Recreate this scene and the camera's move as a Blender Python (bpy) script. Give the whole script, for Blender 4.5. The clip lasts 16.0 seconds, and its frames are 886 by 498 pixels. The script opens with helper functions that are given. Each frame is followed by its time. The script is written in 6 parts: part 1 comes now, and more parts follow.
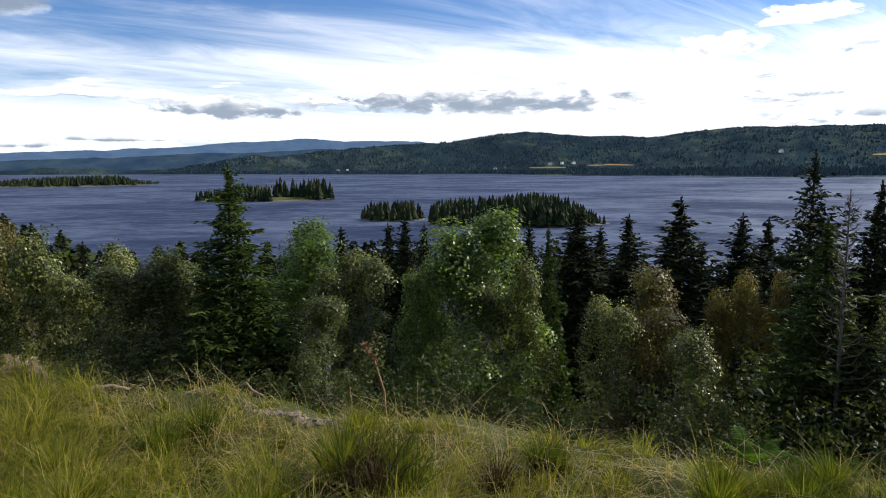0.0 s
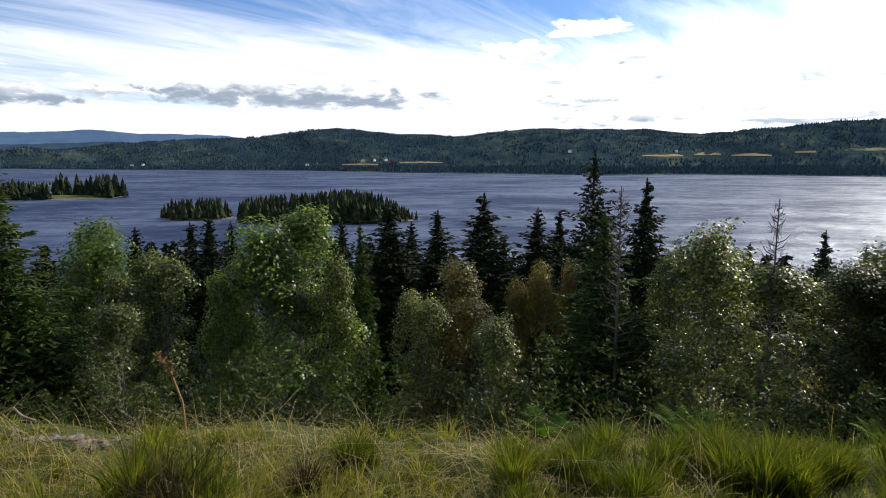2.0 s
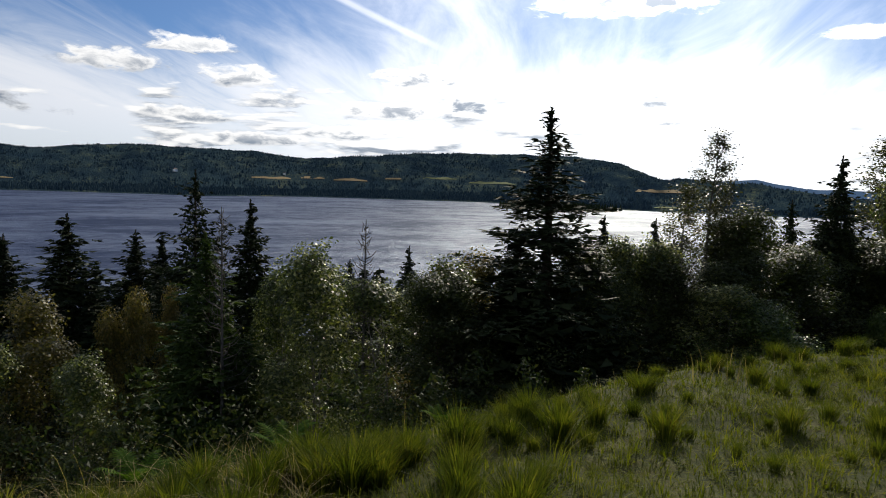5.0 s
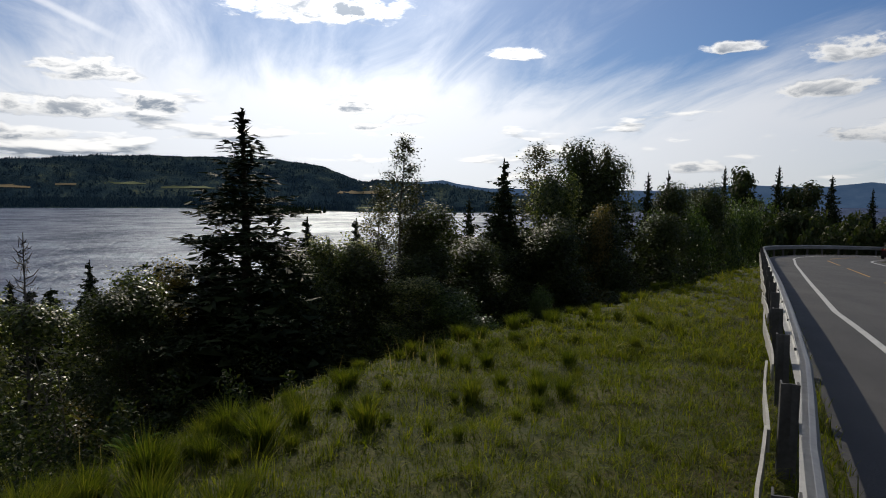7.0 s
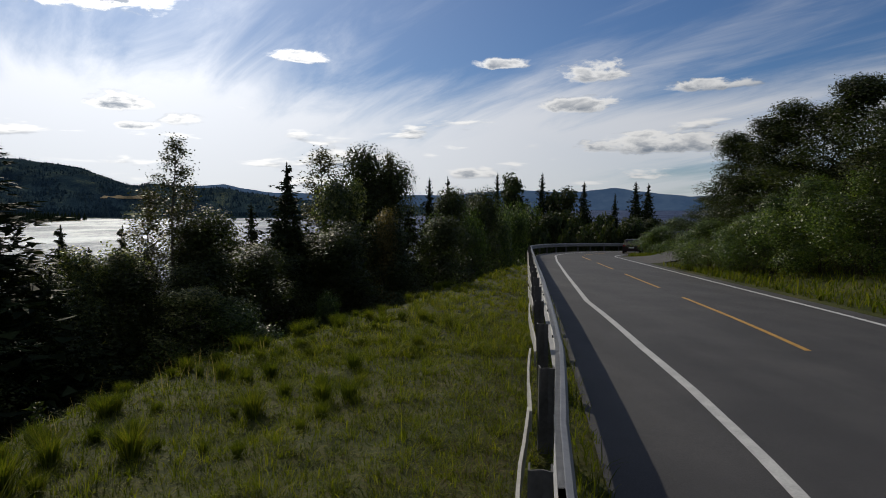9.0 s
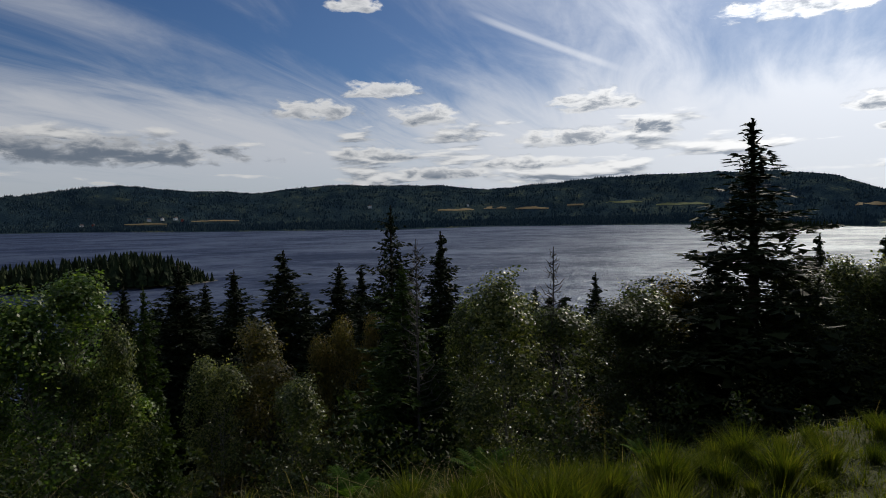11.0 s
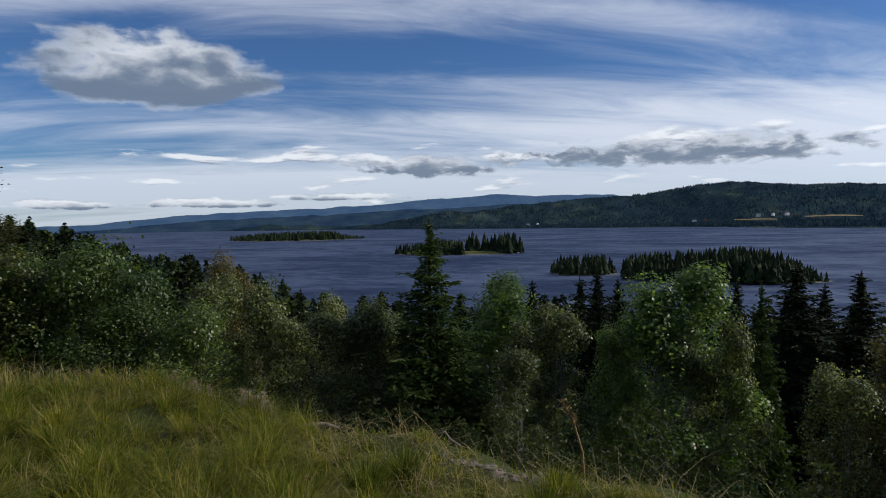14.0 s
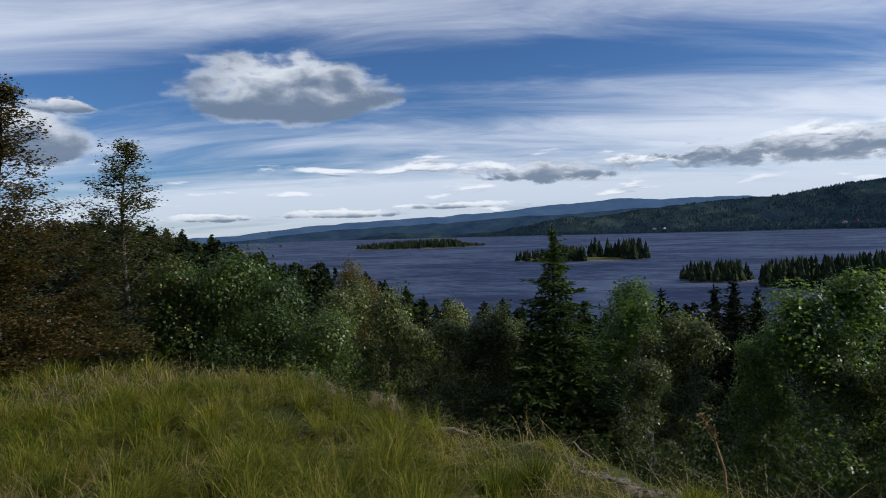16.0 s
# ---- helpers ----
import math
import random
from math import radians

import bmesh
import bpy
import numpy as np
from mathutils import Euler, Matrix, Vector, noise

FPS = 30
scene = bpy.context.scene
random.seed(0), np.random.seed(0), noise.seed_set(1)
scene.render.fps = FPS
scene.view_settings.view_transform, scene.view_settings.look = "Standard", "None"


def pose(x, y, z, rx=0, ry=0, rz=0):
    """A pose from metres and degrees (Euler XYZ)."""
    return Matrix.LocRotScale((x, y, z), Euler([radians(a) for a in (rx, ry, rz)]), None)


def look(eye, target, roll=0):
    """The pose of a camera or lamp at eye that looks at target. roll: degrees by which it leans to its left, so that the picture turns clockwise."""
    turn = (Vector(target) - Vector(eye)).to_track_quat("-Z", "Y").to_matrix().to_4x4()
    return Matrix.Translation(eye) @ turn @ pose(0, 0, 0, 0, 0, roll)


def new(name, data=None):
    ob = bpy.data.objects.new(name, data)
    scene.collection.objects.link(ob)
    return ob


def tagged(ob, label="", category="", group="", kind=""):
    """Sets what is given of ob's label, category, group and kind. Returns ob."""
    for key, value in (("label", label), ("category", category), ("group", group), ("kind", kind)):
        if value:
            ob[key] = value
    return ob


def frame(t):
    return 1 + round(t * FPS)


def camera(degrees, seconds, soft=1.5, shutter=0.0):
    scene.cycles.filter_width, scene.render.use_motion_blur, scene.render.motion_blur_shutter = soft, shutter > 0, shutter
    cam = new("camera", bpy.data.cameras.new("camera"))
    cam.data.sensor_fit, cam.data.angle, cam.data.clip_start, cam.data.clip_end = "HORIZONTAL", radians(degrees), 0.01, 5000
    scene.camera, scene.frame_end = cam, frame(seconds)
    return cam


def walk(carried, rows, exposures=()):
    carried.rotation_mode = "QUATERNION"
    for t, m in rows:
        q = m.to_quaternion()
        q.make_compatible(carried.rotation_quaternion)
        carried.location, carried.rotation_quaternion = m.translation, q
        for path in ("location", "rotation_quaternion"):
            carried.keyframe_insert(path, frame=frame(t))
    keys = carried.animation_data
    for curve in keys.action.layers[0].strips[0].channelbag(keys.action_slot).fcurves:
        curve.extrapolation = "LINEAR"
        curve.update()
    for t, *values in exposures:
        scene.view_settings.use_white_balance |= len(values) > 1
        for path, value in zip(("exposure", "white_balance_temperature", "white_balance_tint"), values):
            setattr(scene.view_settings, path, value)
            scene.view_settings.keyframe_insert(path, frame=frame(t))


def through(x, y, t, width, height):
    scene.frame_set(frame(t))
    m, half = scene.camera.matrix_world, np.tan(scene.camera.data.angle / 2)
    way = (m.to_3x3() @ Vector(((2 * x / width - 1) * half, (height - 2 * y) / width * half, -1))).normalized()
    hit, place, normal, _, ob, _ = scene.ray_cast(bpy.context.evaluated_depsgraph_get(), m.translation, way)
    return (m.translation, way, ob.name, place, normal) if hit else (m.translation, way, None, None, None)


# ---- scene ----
cam = camera(69.18, 16.0, 1.0)
PATH = [
    (0, pose(0.000, 0.260, 1.65, 82.68, 0.29, -0.00)),
    (0.5, pose(0.005, 0.260, 1.65, 82.65, 1.07, -1.00)),
    (1, pose(0.018, 0.259, 1.65, 82.59, 1.97, -4.06)),
    (1.5, pose(0.046, 0.256, 1.65, 82.45, -0.25, -10.11)),
    (2, pose(0.074, 0.249, 1.65, 82.39, -0.28, -16.44)),
    (2.5, pose(0.093, 0.243, 1.65, 82.60, 0.44, -21.01)),
    (3, pose(0.116, 0.233, 1.65, 82.75, -0.11, -26.58)),
    (5.5, pose(0.216, 0.144, 1.65, 85.38, -1.36, -56.26)),
    (6, pose(0.231, 0.119, 1.65, 85.64, -0.21, -62.68)),
    (6.5, pose(0.243, 0.093, 1.65, 85.67, 1.32, -69.02)),
    (7, pose(0.252, 0.063, 1.65, 85.62, -0.40, -75.90)),
    (7.5, pose(0.257, 0.037, 1.65, 85.74, -0.78, -81.81)),
    (8, pose(0.260, 0.012, 1.65, 85.96, -0.18, -87.27)),
    (8.2, pose(0.260, 0.002, 1.65, 86.00, -0.20, -89.50)),
    (8.6, pose(0.260, -0.014, 1.65, 86.00, -0.20, -93.00)),
    (9, pose(0.259, -0.021, 1.65, 86.10, -0.10, -94.60)),
    (9.5, pose(0.260, 0.016, 1.65, 86.40, 0.00, -86.50)),
    (10, pose(0.240, 0.099, 1.65, 86.80, 0.10, -67.50)),
    (10.5, pose(0.197, 0.170, 1.65, 87.04, 0.15, -49.31)),
    (11, pose(0.145, 0.216, 1.65, 87.24, 0.87, -33.97)),
    (11.5, pose(0.099, 0.240, 1.65, 88.26, 1.35, -22.43)),
    (12, pose(0.057, 0.254, 1.65, 88.67, 0.42, -12.60)),
    (12.5, pose(0.015, 0.260, 1.65, 88.68, 0.13, -3.41)),
    (13, pose(-0.021, 0.259, 1.65, 88.17, -0.01, 4.61)),
    (13.5, pose(-0.049, 0.255, 1.65, 87.79, 0.83, 10.94)),
    (14, pose(-0.075, 0.249, 1.65, 87.64, 0.91, 16.75)),
    (14.5, pose(-0.093, 0.243, 1.65, 87.48, 0.54, 20.87)),
    (15, pose(-0.102, 0.239, 1.65, 87.55, 0.51, 23.14)),
    (15.5, pose(-0.110, 0.235, 1.65, 87.96, 0.60, 25.09)),
    (16, pose(-0.120, 0.231, 1.65, 88.51, 1.82, 27.41)),
]
EXPOSURES = [(0.0, 0.45, 6500, 10), (3.0, 0.42, 6500, 10), (5.5, -0.52, 6500, 10), (6.5, -0.70, 6500, 10), (8.0, -0.76, 6500, 10), (10.5, -1.0, 6400, 10), (11.5, -1.02, 6300, 10), (12.5, -0.82, 6100, 10), (13.5, -0.50, 6000, 10), (16.0, -0.33, 5900, 10)]
walk(cam, PATH, EXPOSURES)

# ---------------------------------------------------------------- small helpers
def polar(az, r, z=0.0):
    """A point by compass bearing from the viewpoint (degrees, clockwise from +y) and range."""
    return Vector((r * math.sin(radians(az)), r * math.cos(radians(az)), z))


def table(text):
    pairs = [p.split(":") for p in text.split()]
    return np.array([float(a) for a, _ in pairs]), np.array([float(b) for _, b in pairs])


def interp(x, tab):
    return np.interp(x, tab[0], tab[1])


def smooth(e0, e1, x):
    t = np.clip((x - e0) / (e1 - e0), 0, 1)
    return t * t * (3 - 2 * t)


def fbm(x, y, seed=0, octaves=4, rough=0.5):
    """Cheap value noise on arrays, -1 to 1."""
    out, amp, tot = np.zeros_like(x, dtype=float), 1.0, 0.0
    for o in range(octaves):
        xi, yi = np.floor(x).astype(np.int64), np.floor(y).astype(np.int64)
        fx, fy = x - xi, y - yi
        fx, fy = fx * fx * (3 - 2 * fx), fy * fy * (3 - 2 * fy)

        def h(a, b):
            n = (a * 374761393 + b * 668265263 + (seed + o * 17) * 974711) & 0x7FFFFFFF
            n = ((n ^ (n >> 13)) * 1274126177) & 0x7FFFFFFF
            return ((n ^ (n >> 16)) & 0xFFFF) / 32767.5 - 1.0

        v = (h(xi, yi) * (1 - fx) + h(xi + 1, yi) * fx) * (1 - fy) + (h(xi, yi + 1) * (1 - fx) + h(xi + 1, yi + 1) * fx) * fy
        out += amp * v
        tot += amp
        amp *= rough
        x, y = x * 2.03, y * 2.03
    return out / tot


def mesh_np(name, verts, faces, mats, index=None, flat=True):
    """A mesh from arrays; faces is an (n, 3) or (n, 4) array."""
    me = bpy.data.meshes.new(name)
    verts, faces = np.asarray(verts, dtype=np.float32), np.asarray(faces, dtype=np.int32)
    n, k = faces.shape
    me.vertices.add(len(verts))
    me.vertices.foreach_set("co", verts.ravel())
    me.loops.add(n * k)
    me.loops.foreach_set("vertex_index", faces.ravel())
    me.polygons.add(n)
    me.polygons.foreach_set("loop_start", np.arange(0, n * k, k, dtype=np.int32))
    for m in mats:
        me.materials.append(m)
    if index is not None:
        me.polygons.foreach_set("material_index", np.asarray(index, dtype=np.int32))
    me.polygons.foreach_set("use_smooth", np.full(n, not flat))
    me.update(calc_edges=True)
    me.validate()
    return me


def part(name, bm, material, parent, label=""):
    me = bpy.data.meshes.new(name)
    bm.to_mesh(me)
    bm.free()
    me.materials.append(material)
    ob = new(name, me)
    ob.parent = parent
    if label:
        tagged(ob, label)
    return ob


def box(bm, sx, sy, sz, m=Matrix(), bevel=0.0):
    made = bmesh.ops.create_cube(bm, size=1, matrix=m @ Matrix.Diagonal((sx, sy, sz, 1)))
    if bevel:
        edges = list({e for v in made["verts"] for e in v.link_edges})
        bmesh.ops.bevel(bm, geom=edges, offset=bevel, segments=2, affect="EDGES")


# ---------------------------------------------------------------- light
SUN_AZ, SUN_EL = 68.0, 32.0
sun_way = polar(SUN_AZ, math.cos(radians(SUN_EL)), math.sin(radians(SUN_EL)))
sun = new("sun", bpy.data.lights.new("sun", "SUN"))
sun.data.energy, sun.data.angle, sun.data.color = 4.6, radians(0.6), (1.0, 0.90, 0.73)
sun.matrix_world = look(sun_way * 100, (0, 0, 0))

world = bpy.data.worlds.new("sky")
scene.world = world
world.use_nodes = True


class Nodes:
    """Short ways to add nodes and join them."""

    def __init__(self, tree):
        self.tree, self.count = tree, 0
        tree.nodes.clear()

    def add(self, kind, **values):
        n = self.tree.nodes.new(kind)
        for key, value in values.items():
            setattr(n, key, value)
        return n

    def put(self, socket, value):
        if isinstance(value, bpy.types.NodeSocket):
            self.tree.links.new(value, socket)
        else:
            socket.default_value = value

    def math(self, op, *args, clamp=False):
        n = self.add("ShaderNodeMath", operation=op, use_clamp=clamp)
        for i, a in enumerate(args):
            self.put(n.inputs[i], a)
        return n.outputs[0]

    def mapped(self, x, a, b, c=0.0, d=1.0, kind="SMOOTHSTEP"):
        n = self.add("ShaderNodeMapRange", interpolation_type=kind)
        for i, v in enumerate((x, a, b, c, d)):
            self.put(n.inputs[i], v)
        return n.outputs[0]

    def xyz(self, x, y, z):
        n = self.add("ShaderNodeCombineXYZ")
        for i, v in enumerate((x, y, z)):
            self.put(n.inputs[i], v)
        return n.outputs[0]

    def noise(self, vector, scale, detail=4.0, rough=0.5, distort=0.0):
        n = self.add("ShaderNodeTexNoise")
        if vector is not None:
            self.put(n.inputs["Vector"], vector)
        n.inputs["Scale"].default_value, n.inputs["Detail"].default_value = scale, detail
        n.inputs["Roughness"].default_value, n.inputs["Distortion"].default_value = rough, distort
        return n.outputs["Fac"]

    def mix(self, fac, a, b, blend="MIX"):
        n = self.add("ShaderNodeMix", data_type="RGBA", blend_type=blend)
        self.put(n.inputs[0], fac)
        for s, v in ((n.inputs[6], a), (n.inputs[7], b)):
            self.put(s, (*v, 1.0) if isinstance(v, tuple) and len(v) == 3 else v)
        return n.outputs[2]

    def ramp(self, fac, stops):
        n = self.add("ShaderNodeValToRGB")
        els = n.color_ramp.elements
        while len(els) < len(stops):
            els.new(0.5)
        for e, (p, c) in zip(els, stops):
            e.position, e.color = p, (*c, 1.0)
        self.put(n.inputs[0], fac)
        return n.outputs[0]


def build_sky():
    n = Nodes(world.node_tree)
    way = n.add("ShaderNodeTexCoord").outputs["Generated"]
    sep = n.add("ShaderNodeSeparateXYZ")
    n.put(sep.inputs[0], way)
    x, y, z = sep.outputs
    az = n.math("DEGREES", n.math("ARCTAN2", x, y))
    el = n.math("DEGREES", n.math("ARCSINE", z))
    sky = n.add("ShaderNodeTexSky", sky_type="NISHITA", sun_disc=False, sun_elevation=radians(SUN_EL), sun_rotation=radians(SUN_AZ),
                air_density=1.0, dust_density=0.25, ozone_density=1.6)
    blue = n.mix(1.0, sky.outputs[0], (SKY * 0.68, SKY * 0.97, SKY * 1.40), "MULTIPLY")
    # closeness to the sun: thin cloud glows round it
    dot = n.add("ShaderNodeVectorMath", operation="DOT_PRODUCT")
    n.put(dot.inputs[0], way)
    dot.inputs[1].default_value = sun_way
    near = n.math("MAXIMUM", dot.outputs["Value"], 0.0)
    glow = n.math("ADD", n.math("MULTIPLY", n.math("POWER", near, 3.0), GLOW), n.math("MULTIPLY", n.math("POWER", near, 9.0), GLOW * 2.4))
    # high streaky veil, drawn out along one wind direction
    zz = n.math("ADD", n.math("MAXIMUM", z, 0.0), 0.16)
    px, py = n.math("DIVIDE", x, zz), n.math("DIVIDE", y, zz)
    ca, sa = math.cos(radians(62)), math.sin(radians(62))
    along = n.math("ADD", n.math("MULTIPLY", px, sa), n.math("MULTIPLY", py, ca))
    across = n.math("SUBTRACT", n.math("MULTIPLY", px, ca), n.math("MULTIPLY", py, sa))
    v1 = n.xyz(n.math("MULTIPLY", along, 0.22), across, 3.0)
    big = n.noise(v1, 0.75, 3.0, 0.5, 0.4)
    fine = n.noise(n.xyz(n.math("MULTIPLY", along, 0.3), across, 9.0), 3.4, 7.0, 0.62, 0.6)
    veil = n.math("ADD", n.math("MULTIPLY", big, 0.70), n.math("MULTIPLY", fine, 0.30))
    veil = n.math("ADD", veil, n.math("MULTIPLY", n.math("POWER", near, 3.0), n.mapped(el, 15.0, 5.0, 0.0, 0.13)))
    low = n.math("MULTIPLY", n.mapped(el, 2.0, 15.0, 0.10, -0.05), n.math("ADD", 0.3, n.math("MULTIPLY", near, 0.9)))
    away = n.math("SUBTRACT", 1.0, near)
    veil = n.math("ADD", veil, n.math("MULTIPLY", away, n.mapped(el, 14.0, 2.0, 0.0, 0.10)))
    veil = n.mapped(n.math("ADD", veil, low), 0.39, 0.635)
    veil = n.math("MULTIPLY", veil, n.math("MAXIMUM", n.mapped(el, 0.5, 7.0, 0.72, 1.0), n.math("MULTIPLY", near, 1.3), clamp=True))
    veil_light = n.math("ADD", 1.02, glow)
    n_white = n.add("ShaderNodeVectorMath", operation="SCALE")
    n_white.inputs[0].default_value = (0.96, 0.98, 1.03)
    n.put(n_white.inputs[3], veil_light)
    colour = n.mix(n.math("MULTIPLY", veil, 0.88), blue, n_white.outputs[0])
    # an old vapour trail
    du, dv = n.math("SUBTRACT", az, 36.5), n.math("SUBTRACT", el, 17.4)
    run = n.math("ADD", n.math("MULTIPLY", du, 0.928), n.math("MULTIPLY", dv, -0.371))
    off = n.math("ABSOLUTE", n.math("ADD", n.math("MULTIPLY", du, 0.371), n.math("MULTIPLY", dv, 0.928)))
    trail = n.math("MULTIPLY", n.mapped(off, 0.42, 0.05), n.math("MULTIPLY", n.mapped(run, -1.0, 3.0), n.mapped(run, 15.5, 11.0)))
    colour = n.mix(n.math("MULTIPLY", trail, n.math("ADD", 0.25, n.math("MULTIPLY", fine, 0.5))), colour, n_white.outputs[0])
    # low heaped clouds: lit tops, grey undersides, drawn out level
    uv = n.xyz(n.math("MULTIPLY", az, 0.10), n.math("MULTIPLY", el, 0.50), 1.7)
    uv_up = n.xyz(n.math("MULTIPLY", az, 0.10), n.math("MULTIPLY", n.math("ADD", el, 0.45), 0.50), 1.7)
    heap, heap_up = n.noise(uv, 1.25, 7.0, 0.55, 0.25), n.noise(uv_up, 1.25, 7.0, 0.55, 0.25)
    band = n.math("SUBTRACT", n.mapped(el, 0.2, 2.2), n.mapped(el, 6.0, 11.0))
    bank = n.math("SUBTRACT", n.mapped(az, 14.0, 30.0), n.mapped(az, 56.0, 64.0))
    heap_here = n.math("ADD", heap, n.math("SUBTRACT", n.math("MULTIPLY", bank, 0.075), 0.025))
    cover = n.mapped(n.math("MULTIPLY", heap_here, n.math("POWER", n.math("MAXIMUM", band, 0.0), 0.25)), 0.53, 0.62)
    under = n.mapped(n.math("SUBTRACT", heap_up, heap), -0.09, 0.10)
    puff = n.noise(n.xyz(n.math("MULTIPLY", az, 0.42), el, 0.0), 1.1, 6.0, 0.6, 0.3)
    lump = n.noise(n.xyz(n.math("MULTIPLY", az, 0.5), n.math("MULTIPLY", el, 0.9), 4.0), 0.55, 5.0, 0.52, 0.2)
    back_lit = n.math("POWER", near, 2.0)
    # single clouds that stand out: bearing, height, half width, half height
    for a0, e0, wa, we, grey in CLOUDS:
        du = n.math("DIVIDE", n.math("SUBTRACT", az, a0), wa)
        dv = n.math("DIVIDE", n.math("SUBTRACT", el, e0), we)
        dv = n.math("ADD", dv, n.math("MULTIPLY", n.math("MAXIMUM", n.math("MULTIPLY", dv, -1.0), 0.0), -0.9))
        d2 = n.math("ADD", n.math("MULTIPLY", du, du), n.math("MULTIPLY", dv, dv))
        tall = we > 3
        rag = lump if tall else puff
        body = n.math("ADD", n.math("SUBTRACT", 1.0, d2), n.math("MULTIPLY", n.math("SUBTRACT", rag, 0.5), 1.9 if tall else 3.2))
        here = n.mapped(body, 0.0, 0.6 if tall else 0.7)
        shade = n.mapped(n.math("ADD", dv, n.math("MULTIPLY", n.math("SUBTRACT", 0.5, rag), 2.6 if tall else 1.8)), 0.75 + grey, -0.55 + grey)
        if not tall:
            # seen against the light: bright rims and a darker heart
            shade = n.math("ADD", n.math("MULTIPLY", shade, n.math("SUBTRACT", 1.0, back_lit)), n.math("MULTIPLY", back_lit, n.mapped(body, 0.45, 1.25 - 0.35 * grey)))
        keep = n.math("SUBTRACT", 1.0, here)
        under = n.math("ADD", n.math("MULTIPLY", under, keep), n.math("MULTIPLY", shade, here))
        cover = n.math("MAXIMUM", cover, here)
    top_light = n.math("ADD", 1.15, n.math("MULTIPLY", glow, 1.4))
    n_top = n.add("ShaderNodeVectorMath", operation="SCALE")
    n_top.inputs[0].default_value = (1.0, 0.99, 0.97)
    n.put(n_top.inputs[3], top_light)
    grey_light = n.math("ADD", 0.28, n.math("MULTIPLY", glow, 0.22))
    n_grey = n.add("ShaderNodeVectorMath", operation="SCALE")
    n_grey.inputs[0].default_value = (0.80, 1.0, 1.30)
    n.put(n_grey.inputs[3], grey_light)
    heap_colour = n.mix(under, n_top.outputs[0], n_grey.outputs[0])
    colour = n.mix(n.math("MULTIPLY", cover, 0.93), colour, heap_colour)
    # the bright ring of thin cloud round the sun
    ring = n.math("ADD", n.math("MULTIPLY", n.math("POWER", near, 45.0), 1.6), n.math("MULTIPLY", n.math("POWER", near, 9.0), 0.35))
    colour = n.mix(1.0, colour, n.xyz(ring, ring, n.math("MULTIPLY", ring, 0.97)), "ADD")
    back = n.add("ShaderNodeBackground")
    n.put(back.inputs[0], colour)
    out = n.add("ShaderNodeOutputWorld")
    n.put(out.inputs[0], back.outputs[0])


SKY, GLOW = 0.068, 0.38
CLOUDS = [
    (-40.5, 11.6, 10.2, 4.4, 0.35),
    (-60.0, 7.6, 5.0, 3.6, 0.4),
    (-58.0, 10.3, 3.0, 0.9, 0.2),
    (4.0, 5.3, 15.5, 1.7, 0.55),
    (-36.5, 1.8, 6.5, 0.6, -0.1),
    (-25.0, 2.3, 5.5, 0.5, -0.1),
    (-47.5, 1.7, 4.0, 0.6, -0.1),
    (-17.5, 4.7, 7.0, 1.3, 0.4),
    (22.7, 9.1, 4.2, 1.3, -0.35),
    (32.6, 8.7, 3.5, 1.4, -0.35),
    (28.5, 10.9, 4.2, 1.1, -0.6),
    (28.9, 5.5, 4.4, 0.9, -0.1),
    (26.4, 17.9, 2.6, 1.0, -0.7),
    (47.4, 9.5, 4.2, 1.5, -0.2),
    (45.6, 6.6, 5.4, 1.3, -0.15),
    (52.0, 7.2, 2.8, 1.1, 0.5),
    (41.0, 4.6, 5.5, 0.9, -0.2),
    (34.0, 3.8, 5.0, 0.9, -0.2),
    (64.9, 15.6, 8.4, 2.1, -0.5),
    (67.4, 15.6, 2.4, 1.2, 0.9),
    (82.2, 12.3, 3.0, 0.8, -0.8),
    (68.1, 7.9, 2.3, 1.1, -0.1),
    (72.7, 6.8, 2.0, 0.7, -0.1),
    (69.6, 6.2, 1.8, 0.6, -0.1),
    (99.8, 12.0, 2.7, 0.7, -0.6),
    (107.7, 11.0, 3.4, 1.3, -0.5),
    (106.2, 8.4, 3.4, 1.2, -0.4),
    (113.2, 5.0, 7.2, 1.5, -0.25),
    (97.3, 2.7, 2.8, 0.8, -0.4),
    (116.6, 9.6, 4.0, 0.7, -0.2),
]
build_sky()


# ---------------------------------------------------------------- materials
def material(name, rough=0.8, spec=0.3, metal=0.0):
    mat = bpy.data.materials.new(name)
    mat.use_nodes = True
    n = Nodes(mat.node_tree)
    out = n.add("ShaderNodeOutputMaterial")
    bsdf = n.add("ShaderNodeBsdfPrincipled")
    n.put(out.inputs[0], bsdf.outputs[0])
    bsdf.inputs["Roughness"].default_value, bsdf.inputs["Metallic"].default_value = rough, metal
    bsdf.inputs["Specular IOR Level"].default_value = spec
    return mat, n, bsdf, out


def bump(n, bsdf, height, strength, distance):
    b = n.add("ShaderNodeBump")
    b.inputs["Strength"].default_value, b.inputs["Distance"].default_value = strength, distance
    n.put(b.inputs["Height"], height)
    n.put(bsdf.inputs["Normal"], b.outputs[0])
    return b


